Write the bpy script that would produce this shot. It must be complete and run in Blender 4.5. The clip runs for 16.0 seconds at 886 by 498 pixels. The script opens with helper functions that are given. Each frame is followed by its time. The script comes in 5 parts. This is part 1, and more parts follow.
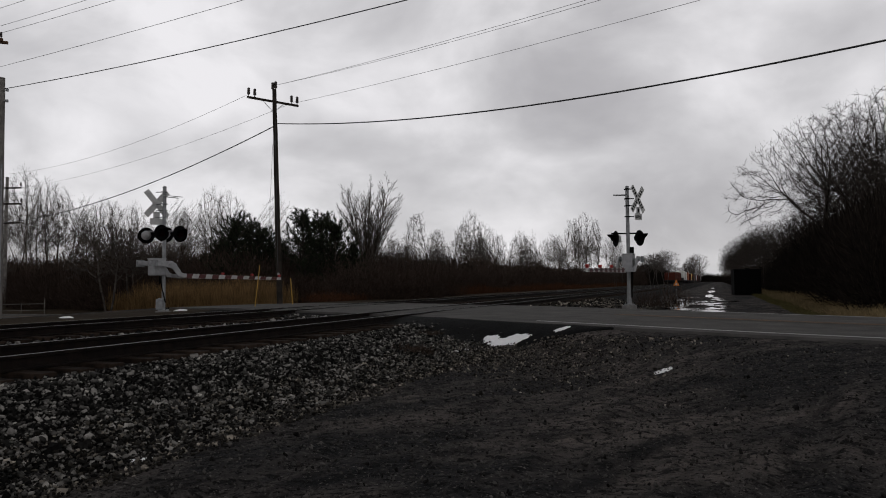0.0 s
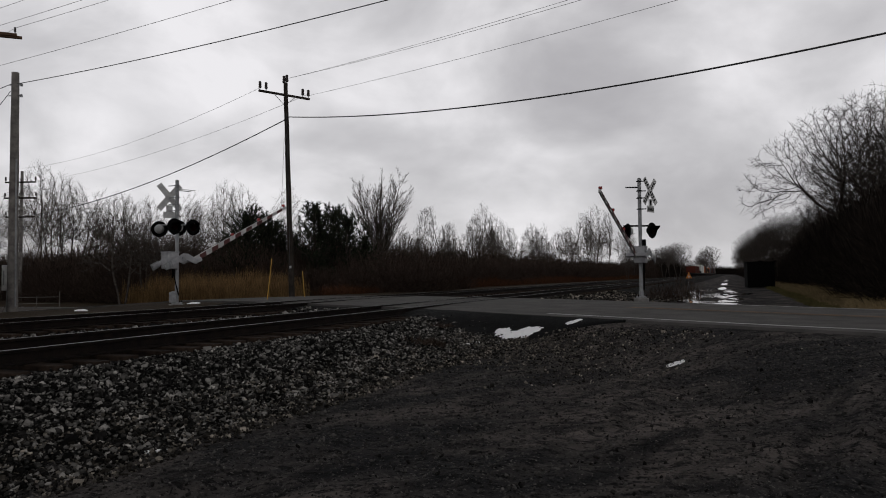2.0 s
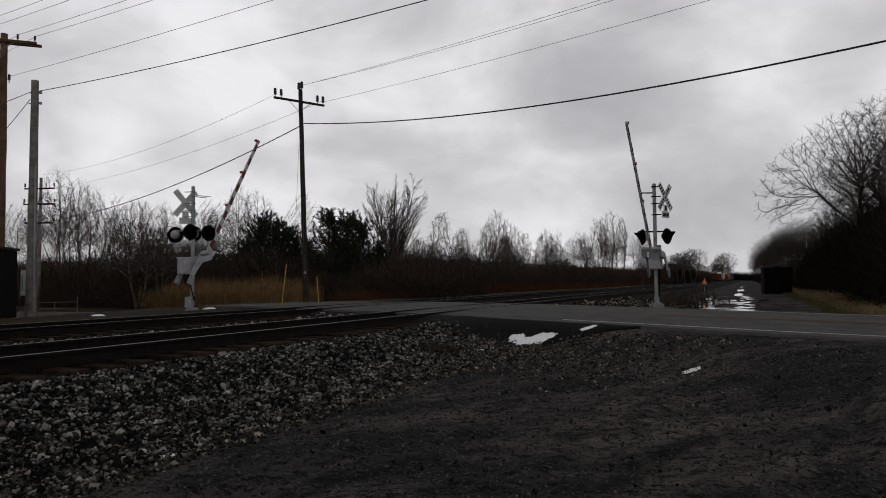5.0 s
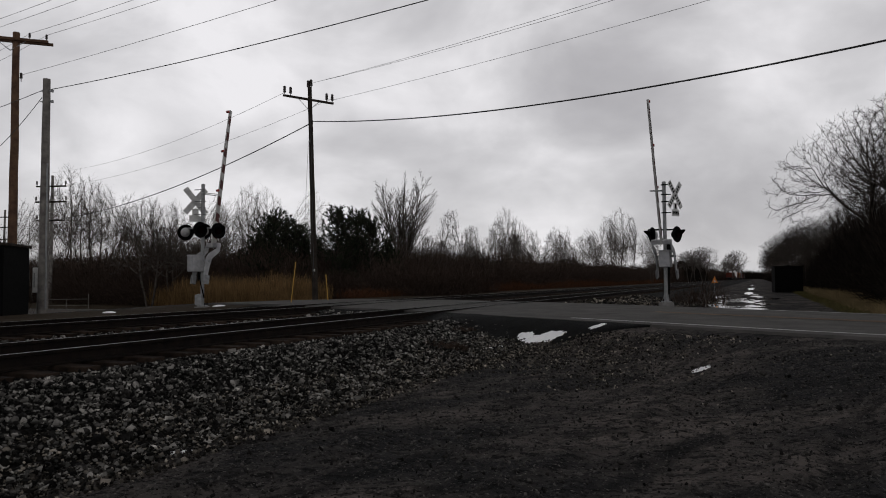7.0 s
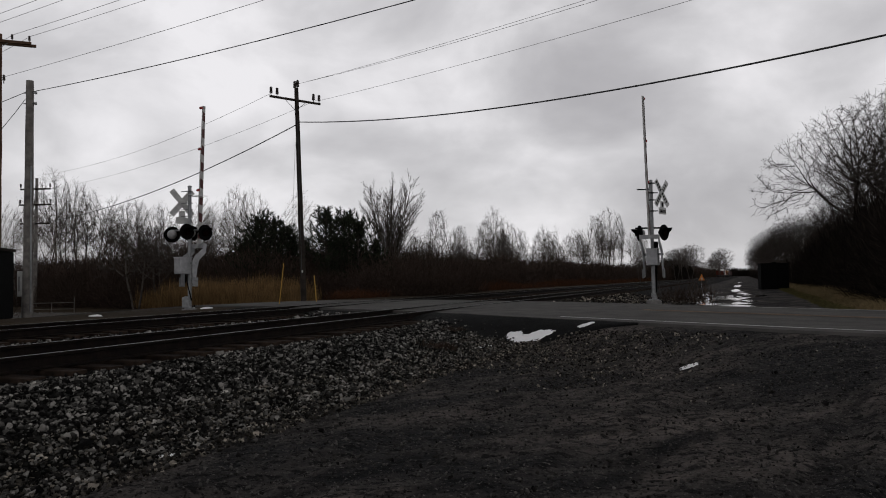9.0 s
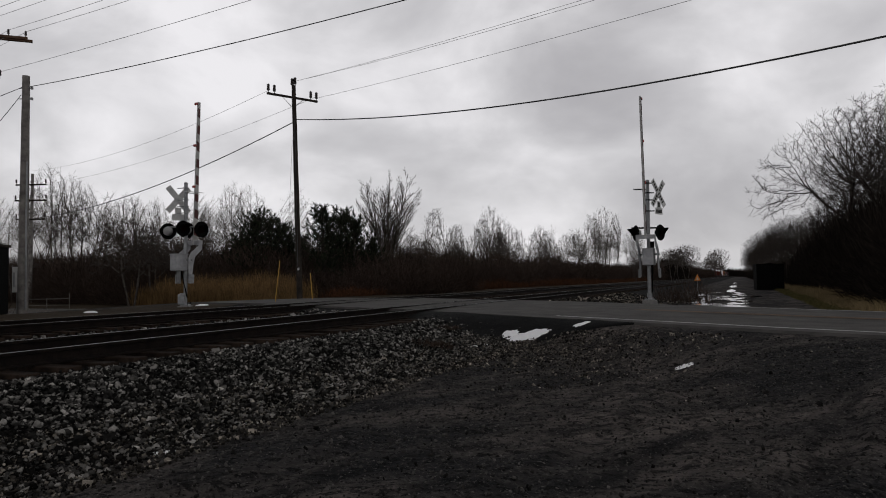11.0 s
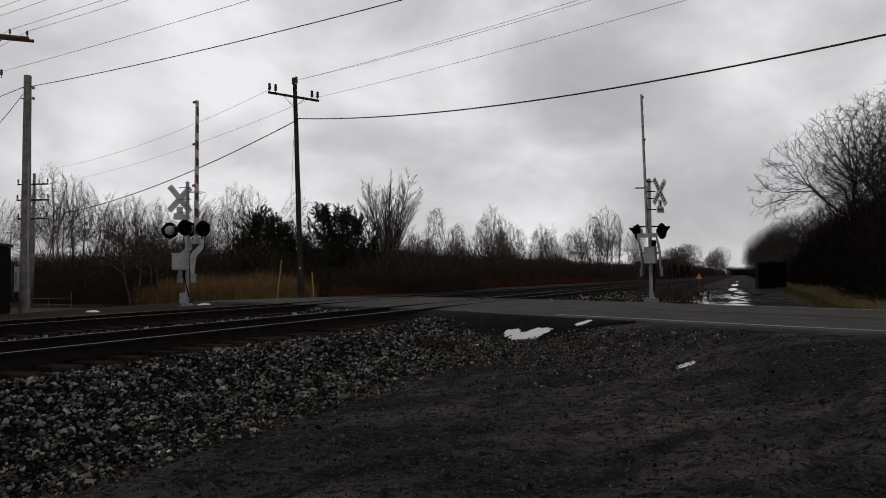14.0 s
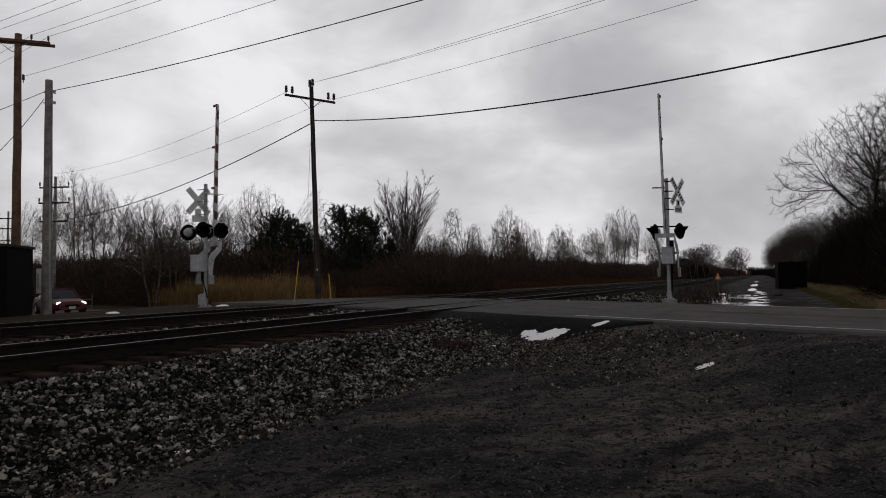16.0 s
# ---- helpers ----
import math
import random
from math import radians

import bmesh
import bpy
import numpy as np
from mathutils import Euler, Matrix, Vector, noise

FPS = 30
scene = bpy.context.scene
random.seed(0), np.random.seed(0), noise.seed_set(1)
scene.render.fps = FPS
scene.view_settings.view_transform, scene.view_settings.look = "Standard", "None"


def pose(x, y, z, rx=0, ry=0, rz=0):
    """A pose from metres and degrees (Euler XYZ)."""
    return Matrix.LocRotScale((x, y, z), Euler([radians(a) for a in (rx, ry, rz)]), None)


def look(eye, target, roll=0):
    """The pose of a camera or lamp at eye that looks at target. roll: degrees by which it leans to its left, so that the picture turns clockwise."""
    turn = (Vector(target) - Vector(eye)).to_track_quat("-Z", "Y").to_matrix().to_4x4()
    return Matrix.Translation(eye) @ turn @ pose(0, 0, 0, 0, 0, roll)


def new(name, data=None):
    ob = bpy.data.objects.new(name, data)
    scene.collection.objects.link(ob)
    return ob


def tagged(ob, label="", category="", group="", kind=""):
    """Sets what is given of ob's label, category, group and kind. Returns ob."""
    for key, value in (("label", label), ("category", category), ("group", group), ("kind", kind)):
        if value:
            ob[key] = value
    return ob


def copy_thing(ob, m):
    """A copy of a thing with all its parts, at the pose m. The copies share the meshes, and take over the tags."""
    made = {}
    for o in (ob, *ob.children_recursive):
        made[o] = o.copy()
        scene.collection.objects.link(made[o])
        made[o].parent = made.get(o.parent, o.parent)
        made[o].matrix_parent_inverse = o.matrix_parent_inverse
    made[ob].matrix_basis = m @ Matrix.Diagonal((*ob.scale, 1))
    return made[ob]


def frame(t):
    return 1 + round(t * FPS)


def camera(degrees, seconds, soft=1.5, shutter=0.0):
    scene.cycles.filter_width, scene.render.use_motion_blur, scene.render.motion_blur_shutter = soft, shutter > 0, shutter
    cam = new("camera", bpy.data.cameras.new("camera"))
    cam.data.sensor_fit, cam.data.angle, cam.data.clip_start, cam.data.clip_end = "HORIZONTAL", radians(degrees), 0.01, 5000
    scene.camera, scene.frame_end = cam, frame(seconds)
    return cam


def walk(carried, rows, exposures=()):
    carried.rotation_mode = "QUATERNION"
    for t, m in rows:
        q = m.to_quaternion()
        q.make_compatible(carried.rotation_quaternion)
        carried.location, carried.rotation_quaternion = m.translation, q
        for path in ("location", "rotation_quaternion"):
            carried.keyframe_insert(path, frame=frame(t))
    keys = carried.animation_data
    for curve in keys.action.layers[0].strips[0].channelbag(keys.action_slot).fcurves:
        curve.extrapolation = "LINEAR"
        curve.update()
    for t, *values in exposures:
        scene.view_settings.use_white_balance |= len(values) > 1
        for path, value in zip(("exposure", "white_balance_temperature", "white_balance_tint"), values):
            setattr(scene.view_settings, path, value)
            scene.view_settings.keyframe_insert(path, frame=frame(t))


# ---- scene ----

# ---- camera: held in the hand at one spot, turning a little ----
cam = camera(64.2, 16.0, soft=1.0)
EYE = (0.0, 0.0, 1.35)
TURNS = [
    (0.0, -1.55, 2.78, 0.50), (0.5, -1.19, 2.60, 0.41), (1.0, -0.75, 2.64, 0.46), (1.5, -0.25, 2.07, 0.41),
    (2.0, -0.63, 2.21, 0.56), (2.5, -1.31, 2.11, 0.77), (3.0, -1.31, 2.30, 0.69), (3.5, -0.93, 2.14, 0.05),
    (4.0, -0.12, 2.77, 0.15), (6.5, 0.82, 2.52, 0.55), (7.0, 1.21, 2.52, 0.38), (7.5, 1.30, 2.35, 0.40),
    (8.0, 0.80, 2.06, 0.86), (8.5, 0.36, 2.22, 1.05), (9.0, 0.29, 2.51, 0.90), (11.5, -0.01, 2.31, 0.49),
    (12.0, 0.49, 2.25, 0.49), (12.5, 0.00, 2.28, 0.38), (13.0, -0.17, 2.32, 0.51), (13.5, -0.21, 2.29, 0.57),
    (14.0, 0.11, 2.30, 0.61), (14.5, 0.17, 2.15, 0.52), (15.0, 0.65, 2.25, 0.58), (15.5, 0.93, 2.49, 0.65),
    (16.0, 1.44, 2.39, 0.75)]
walk(cam, [(t, pose(*EYE, 90 + p, r, y)) for t, y, p, r in TURNS], exposures=[(0, 0.0), (16, 0.0)])

# ---- overcast daylight ----
SUN_EL, SUN_AZ = radians(38), radians(-70)
world = bpy.data.worlds.new("sky")
scene.world = world
world.use_nodes = True
wt = world.node_tree
wt.nodes.clear()


def wnode(kind, **inputs):
    n = wt.nodes.new(kind)
    for k, v in inputs.items():
        n.inputs[k.replace("_", " ")].default_value = v
    return n


sky = wt.nodes.new("ShaderNodeTexSky")
sky.sky_type, sky.sun_disc, sky.sun_elevation, sky.sun_rotation = "NISHITA", False, SUN_EL, SUN_AZ
coord = wt.nodes.new("ShaderNodeTexCoord")
stretch = wt.nodes.new("ShaderNodeMapping")
stretch.inputs["Scale"].default_value = (1.0, 1.0, 1.7)
stretch.inputs["Location"].default_value = (0.35, 0.1, 0.0)
wt.links.new(coord.outputs["Generated"], stretch.inputs["Vector"])
big = wnode("ShaderNodeTexNoise", Scale=4.6, Detail=7.0, Roughness=0.5, Distortion=0.25)
wt.links.new(stretch.outputs[0], big.inputs["Vector"])
ramp = wt.nodes.new("ShaderNodeValToRGB")
ramp.color_ramp.elements[0].position, ramp.color_ramp.elements[0].color = 0.12, (0.34, 0.33, 0.345, 1)
ramp.color_ramp.elements[1].position, ramp.color_ramp.elements[1].color = 0.70, (0.78, 0.765, 0.785, 1)
mid = ramp.color_ramp.elements.new(0.5)
mid.color = (0.565, 0.555, 0.57, 1)
low = ramp.color_ramp.elements.new(0.33)
low.color = (0.445, 0.435, 0.45, 1)
# brighter breaks and darker bellies in the cloud: direction, width, amount
BREAKS = [
    ((-0.235, 0.933, 0.273), 0.16, 0.08),
    ((-0.447, 0.876, 0.183), 0.13, 0.10),
    ((0.404, 0.889, 0.213), 0.09, 0.09),
    ((0.373, 0.869, 0.326), 0.12, 0.05),
    ((0.26, 0.923, 0.283), 0.16, -0.09),
    ((0.0, 0.985, 0.155), 0.16, 0.06),
    ((0.309, 0.944, 0.12), 0.16, -0.10),
    ((0.388, 0.921, 0.03), 0.13, -0.09),
    ((0.469, 0.876, 0.11), 0.12, -0.06),
]
total = big.outputs["Fac"]
for way, width, amount in BREAKS:
    off = wt.nodes.new("ShaderNodeVectorMath")
    off.operation = "DISTANCE"
    wt.links.new(coord.outputs["Generated"], off.inputs[0])
    off.inputs[1].default_value = way
    fall = wt.nodes.new("ShaderNodeMapRange")
    fall.interpolation_type = "SMOOTHERSTEP"
    for k, q in zip(("From Min", "From Max", "To Min", "To Max"), (0.0, width * 1.6, amount, 0.0)):
        fall.inputs[k].default_value = q
    wt.links.new(off.outputs["Value"], fall.inputs["Value"])
    plus = wt.nodes.new("ShaderNodeMath")
    plus.operation = "ADD"
    wt.links.new(total, plus.inputs[0])
    wt.links.new(fall.outputs[0], plus.inputs[1])
    total = plus.outputs[0]
wt.links.new(total, ramp.inputs["Fac"])
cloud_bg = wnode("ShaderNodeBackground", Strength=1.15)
# sky dimmed overhead, above the view: an added darkening to dim the ground
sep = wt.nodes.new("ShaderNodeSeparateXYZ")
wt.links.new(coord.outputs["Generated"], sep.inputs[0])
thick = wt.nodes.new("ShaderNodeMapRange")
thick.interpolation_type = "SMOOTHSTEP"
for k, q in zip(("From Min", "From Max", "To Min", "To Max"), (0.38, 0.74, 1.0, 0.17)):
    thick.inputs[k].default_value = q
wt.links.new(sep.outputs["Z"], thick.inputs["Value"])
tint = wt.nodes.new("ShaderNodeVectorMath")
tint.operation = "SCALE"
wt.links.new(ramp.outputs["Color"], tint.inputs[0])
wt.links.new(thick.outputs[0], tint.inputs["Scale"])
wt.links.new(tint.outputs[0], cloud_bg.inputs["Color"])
clear_bg = wnode("ShaderNodeBackground", Strength=0.05)
wt.links.new(sky.outputs["Color"], clear_bg.inputs["Color"])
cover = wnode("ShaderNodeMixShader", Fac=0.93)
wt.links.new(clear_bg.outputs[0], cover.inputs[1])
wt.links.new(cloud_bg.outputs[0], cover.inputs[2])
wout = wt.nodes.new("ShaderNodeOutputWorld")
wt.links.new(cover.outputs[0], wout.inputs["Surface"])

sun = new("sun", bpy.data.lights.new("sun", "SUN"))
sun.data.energy, sun.data.angle, sun.data.color = 0.25, radians(20), (1.0, 0.96, 0.92)
sun.matrix_world = look((0, 0, 60), (-40 * math.cos(SUN_AZ), 30, 20))


# ---- materials ----
def mat(name, c1, c2, scale=4.0, rough=0.8, bump=0.2, bump_scale=None, metal=0.0, c3=None, spot=0.0, rand=0.0, bump_dist=0.02, rough2=None):
    """A surface of two colours mixed by noise, with spots of a third, fine relief and some change from piece to piece."""
    m = bpy.data.materials.new(name)
    m.use_nodes = True
    nt = m.node_tree
    b = nt.nodes["Principled BSDF"]
    tc = nt.nodes.new("ShaderNodeTexCoord")
    n1 = nt.nodes.new("ShaderNodeTexNoise")
    n1.inputs["Scale"].default_value, n1.inputs["Detail"].default_value, n1.inputs["Roughness"].default_value = scale, 7, 0.62
    nt.links.new(tc.outputs["Object"], n1.inputs["Vector"])
    r = nt.nodes.new("ShaderNodeValToRGB")
    r.color_ramp.elements[0].position, r.color_ramp.elements[1].position = 0.34, 0.66
    r.color_ramp.elements[0].color, r.color_ramp.elements[1].color = (*c1, 1), (*c2, 1)
    nt.links.new(n1.outputs["Fac"], r.inputs["Fac"])
    col = r.outputs["Color"]
    if c3:
        n3 = nt.nodes.new("ShaderNodeTexNoise")
        n3.inputs["Scale"].default_value, n3.inputs["Detail"].default_value = scale * 0.23, 5
        nt.links.new(tc.outputs["Object"], n3.inputs["Vector"])
        r3 = nt.nodes.new("ShaderNodeValToRGB")
        r3.color_ramp.elements[0].position, r3.color_ramp.elements[1].position = 0.62 - spot, 0.78 - spot
        nt.links.new(n3.outputs["Fac"], r3.inputs["Fac"])
        mix = nt.nodes.new("ShaderNodeMix")
        mix.data_type = "RGBA"
        nt.links.new(r3.outputs["Color"], mix.inputs["Factor"])
        nt.links.new(col, mix.inputs[6])
        mix.inputs[7].default_value = (*c3, 1)
        col = mix.outputs[2]
    if rand:
        geo, info = nt.nodes.new("ShaderNodeNewGeometry"), nt.nodes.new("ShaderNodeObjectInfo")
        add = nt.nodes.new("ShaderNodeMath")
        add.operation = "ADD"
        nt.links.new(geo.outputs["Random Per Island"], add.inputs[0])
        nt.links.new(info.outputs["Random"], add.inputs[1])
        fr = nt.nodes.new("ShaderNodeMath")
        fr.operation = "FRACT"
        nt.links.new(add.outputs[0], fr.inputs[0])
        add = fr
        if rand > 0.85:
            pw = nt.nodes.new("ShaderNodeMath")
            pw.operation = "POWER"
            nt.links.new(fr.outputs[0], pw.inputs[0])
            pw.inputs[1].default_value = 3.6
            add = pw
        rng = nt.nodes.new("ShaderNodeMapRange")
        rng.inputs["From Min"].default_value, rng.inputs["From Max"].default_value = 0, 1
        rng.inputs["To Min"].default_value, rng.inputs["To Max"].default_value = 1 - rand, 1 + rand * (2.4 if rand > 0.85 else 1.0)
        nt.links.new(add.outputs[0], rng.inputs["Value"])
        hsv = nt.nodes.new("ShaderNodeHueSaturation")
        nt.links.new(rng.outputs[0], hsv.inputs["Value"])
        nt.links.new(col, hsv.inputs["Color"])
        col = hsv.outputs["Color"]
    nt.links.new(col, b.inputs["Base Color"])
    b.inputs["Metallic"].default_value = metal
    b.inputs["Roughness"].default_value = rough
    b.inputs["Specular IOR Level"].default_value = 0.5 if rough < 0.7 else 0.05
    if rough2 is not None:
        rr = nt.nodes.new("ShaderNodeMapRange")
        rr.inputs["From Min"].default_value, rr.inputs["From Max"].default_value = 0.35, 0.65
        rr.inputs["To Min"].default_value, rr.inputs["To Max"].default_value = rough, rough2
        nt.links.new(n1.outputs["Fac"], rr.inputs["Value"])
        nt.links.new(rr.outputs[0], b.inputs["Roughness"])
    if bump:
        n2 = nt.nodes.new("ShaderNodeTexNoise")
        n2.inputs["Scale"].default_value, n2.inputs["Detail"].default_value = bump_scale or scale * 5, 6
        nt.links.new(tc.outputs["Object"], n2.inputs["Vector"])
        bp = nt.nodes.new("ShaderNodeBump")
        bp.inputs["Strength"].default_value, bp.inputs["Distance"].default_value = bump, bump_dist
        nt.links.new(n2.outputs["Fac"], bp.inputs["Height"])
        nt.links.new(bp.outputs["Normal"], b.inputs["Normal"])
    return m


def glow(name, color, strength):
    m = mat(name, color, color, bump=0, rough=0.3)
    b = m.node_tree.nodes["Principled BSDF"]
    b.inputs["Emission Color"].default_value, b.inputs["Emission Strength"].default_value = (*color, 1), strength
    return m




def dirt_material():
    """Wet dark gravel: broad tan worn tracks, medium stains and fine pale grit."""
    m = bpy.data.materials.new("gravel_dirt")
    m.use_nodes = True
    nt = m.node_tree
    b = nt.nodes["Principled BSDF"]
    b.inputs["Roughness"].default_value, b.inputs["Specular IOR Level"].default_value = 0.92, 0.05
    tc = nt.nodes.new("ShaderNodeTexCoord")

    def layer(scale, lo, hi, detail=6, stretch=None, turn=0.0, most=1.0):
        """Noise between lo and hi; stretch draws it out along the heading turn."""
        src = tc.outputs["Object"]
        if stretch:
            mp = nt.nodes.new("ShaderNodeMapping")
            mp.vector_type = "TEXTURE"
            mp.inputs["Rotation"].default_value = (0, 0, turn)
            mp.inputs["Scale"].default_value = stretch
            nt.links.new(src, mp.inputs["Vector"])
            src = mp.outputs[0]
        n = nt.nodes.new("ShaderNodeTexNoise")
        n.inputs["Scale"].default_value, n.inputs["Detail"].default_value, n.inputs["Roughness"].default_value = scale, detail, 0.6
        nt.links.new(src, n.inputs["Vector"])
        r = nt.nodes.new("ShaderNodeMapRange")
        r.inputs["From Min"].default_value, r.inputs["From Max"].default_value, r.inputs["To Max"].default_value = lo, hi, most
        nt.links.new(n.outputs["Fac"], r.inputs["Value"])
        return r.outputs[0], n

    def mix(fac, a, col):
        x = nt.nodes.new("ShaderNodeMix")
        x.data_type = "RGBA"
        nt.links.new(fac, x.inputs["Factor"])
        if isinstance(a, tuple):
            x.inputs[6].default_value = (*a, 1)
        else:
            nt.links.new(a, x.inputs[6])
        x.inputs[7].default_value = (*col, 1)
        return x.outputs[2]

    c = mix(layer(0.55, 0.44, 0.60, 9, (1.9, 0.8, 1), radians(30))[0], (0.029, 0.029, 0.0305), (0.160, 0.138, 0.126))
    c = mix(layer(5, 0.44, 0.60, 7, most=0.55)[0], c, (0.045, 0.042, 0.040))
    c = mix(layer(13, 0.54, 0.66, 6, most=0.7)[0], c, (0.10, 0.093, 0.088))
    c = mix(layer(0.9, 0.54, 0.64, 9, (3.2, 0.55, 1), radians(54), 0.8)[0], c, (0.013, 0.0135, 0.0145))
    c = mix(layer(2.4, 0.53, 0.62, 8, (1.8, 0.8, 1), radians(40), 0.7)[0], c, (0.012, 0.012, 0.013))
    c = mix(layer(9, 0.54, 0.60, 7, (1.3, 0.9, 1), radians(10), 0.85)[0], c, (0.008, 0.008, 0.0085))
    c = mix(layer(24, 0.55, 0.63, 5, most=0.9)[0], c, (0.006, 0.006, 0.006))
    c = mix(layer(34, 0.61, 0.69, 4)[0], c, (0.19, 0.175, 0.162))
    nt.links.new(c, b.inputs["Base Color"])
    prev = None
    for scale, dist in ((3.0, 0.12), (14, 0.08), (55, 0.03)):
        n = layer(scale, 0, 1)[1]
        bp = nt.nodes.new("ShaderNodeBump")
        bp.inputs["Strength"].default_value, bp.inputs["Distance"].default_value = 0.9, dist
        nt.links.new(n.outputs["Fac"], bp.inputs["Height"])
        if prev:
            nt.links.new(prev.outputs["Normal"], bp.inputs["Normal"])
        prev = bp
    nt.links.new(prev.outputs["Normal"], b.inputs["Normal"])
    return m


M_DIRT = dirt_material()
M_FIELD = mat("winter_soil", (0.025, 0.019, 0.013), (0.05, 0.037, 0.023), 0.4, 0.95, 0.8, 6, bump_dist=0.1)
# near-black bed: shade in the gaps between stones is put into its colour
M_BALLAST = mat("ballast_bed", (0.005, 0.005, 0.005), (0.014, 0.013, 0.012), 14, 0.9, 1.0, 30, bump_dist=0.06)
M_STONE = mat("ballast_stone", (0.007, 0.0075, 0.007), (0.185, 0.176, 0.163), 4, 0.85, 0.4, 60, rand=0.95)
M_STONE_TAN = mat("gravel_stone", (0.032, 0.029, 0.025), (0.18, 0.160, 0.134), 4, 0.85, 0.4, 60, rand=0.9)
M_GRIT = mat("lot_grit", (0.024, 0.023, 0.0225), (0.095, 0.089, 0.083), 6, 0.85, 0.3, 60, rand=0.8)
M_CLOD = mat("dark_clod", (0.006, 0.006, 0.006), (0.05, 0.046, 0.043), 9, 0.9, 0.5, 60, rand=0.7)
M_ASPHALT = mat("old_asphalt", (0.062, 0.060, 0.057), (0.105, 0.099, 0.094), 1.5, 0.75, 0.5, 60, c3=(0.042, 0.040, 0.038), spot=0.02)
M_APRON = mat("dark_asphalt", (0.004, 0.004, 0.004), (0.010, 0.010, 0.010), 2.5, 0.85, 0.7, 40)
M_WHITE_LINE = mat("worn_white_paint", (0.26, 0.26, 0.255), (0.55, 0.55, 0.54), 6, 0.7, 0.3, 60)
M_YELLOW_LINE = mat("worn_yellow_paint", (0.12, 0.08, 0.055), (0.26, 0.16, 0.09), 5, 0.7, 0.3, 60)
M_TIE = mat("creosoted_tie", (0.007, 0.006, 0.005), (0.036, 0.025, 0.019), 5, 0.9, 0.7, 22, rand=0.35)
M_RAIL = mat("rusty_rail", (0.006, 0.005, 0.005), (0.015, 0.011, 0.009), 6, 0.75, 0.4, 40)
M_RAILTOP = mat("polished_rail_head", (0.07, 0.068, 0.066), (0.16, 0.157, 0.153), 8, 0.45, 0.05, metal=1.0)
M_SNOW = mat("old_snow", (0.93, 0.935, 0.945), (0.98, 0.98, 0.985), 9, 0.7, 0.5, 18, c3=(0.80, 0.80, 0.80), spot=-0.08, bump_dist=0.04)
M_WATER = mat("puddle_water", (0.02, 0.02, 0.02), (0.03, 0.03, 0.03), 3, 0.03, 0.03, 5)
M_ICE = mat("slush", (0.30, 0.31, 0.32), (0.5, 0.5, 0.52), 6, 0.4, 0.5, 12)
M_GALV = mat("galvanised_steel", (0.17, 0.175, 0.18), (0.29, 0.295, 0.30), 7, 0.5, 0.08, metal=0.35)
M_ALU = mat("grey_painted_metal", (0.25, 0.25, 0.258), (0.37, 0.37, 0.378), 5, 0.55, 0.06, c3=(0.17, 0.165, 0.16), spot=0.0)
M_BLACK = mat("black_paint", (0.0025, 0.0025, 0.0025), (0.005, 0.005, 0.005), 6, 0.85, 0.05)
M_BLACK.node_tree.nodes["Principled BSDF"].inputs["Specular IOR Level"].default_value = 0.05
M_WHITE = mat("white_reflective", (0.38, 0.38, 0.372), (0.54, 0.54, 0.53), 6, 0.5, 0.05, c3=(0.28, 0.27, 0.25))
M_RED = mat("red_reflective", (0.05, 0.009, 0.008), (0.085, 0.013, 0.011), 6, 0.5, 0.05)
# red darkened almost to black to paint in the shade under the visor
M_REDLENS = mat("shaded_red_lens", (0.005, 0.0008, 0.0008), (0.008, 0.001, 0.001), 6, 0.75, 0)
M_ARMLAMP = mat("arm_lamp_red", (0.22, 0.012, 0.010), (0.34, 0.02, 0.016), 6, 0.35, 0)
M_ARM = mat("dirty_white_arm", (0.30, 0.295, 0.285), (0.46, 0.455, 0.44), 5, 0.6, 0.05)
M_GREYLENS = mat("lamp_back", (0.24, 0.24, 0.24), (0.36, 0.36, 0.36), 6, 0.45, 0.05)
M_CONC = mat("concrete", (0.15, 0.145, 0.14), (0.24, 0.235, 0.225), 6, 0.9, 0.4, 40)
M_POLE = mat("weathered_pole", (0.055, 0.045, 0.038), (0.11, 0.093, 0.08), 3, 0.9, 0.6, 18)
M_POLE_DARK = mat("dark_creosote_pole", (0.020, 0.017, 0.015), (0.045, 0.037, 0.031), 3, 0.9, 0.6, 18)
M_POLE_GREY = mat("grey_weathered_pole", (0.095, 0.088, 0.083), (0.22, 0.205, 0.19), 3, 0.9, 0.7, 18, c3=(0.05, 0.045, 0.042), spot=0.04)
M_POLE_BROWN = mat("brown_pole", (0.07, 0.042, 0.03), (0.14, 0.085, 0.055), 3, 0.9, 0.6, 18)
M_WIRE = mat("black_cable", (0.012, 0.012, 0.012), (0.02, 0.02, 0.02), 3, 0.6, 0)
M_WIRE_GREY = mat("weathered_wire", (0.20, 0.20, 0.20), (0.30, 0.30, 0.30), 3, 0.5, 0, metal=0.4)
M_INSUL = mat("brown_porcelain", (0.02, 0.015, 0.013), (0.03, 0.02, 0.018), 6, 0.3, 0)
M_YELLOW = mat("yellow_marker", (0.36, 0.20, 0.025), (0.50, 0.28, 0.04), 6, 0.6, 0.05)
M_BARK = mat("bare_bark", (0.045, 0.038, 0.033), (0.10, 0.086, 0.076), 6, 0.95, 0.4, 30, rand=0.4)
M_BARK_PALE = mat("pale_bark", (0.062, 0.054, 0.048), (0.125, 0.112, 0.10), 6, 0.95, 0.4, 30, rand=0.4)
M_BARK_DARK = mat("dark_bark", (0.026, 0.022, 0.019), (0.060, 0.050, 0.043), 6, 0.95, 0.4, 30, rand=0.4)
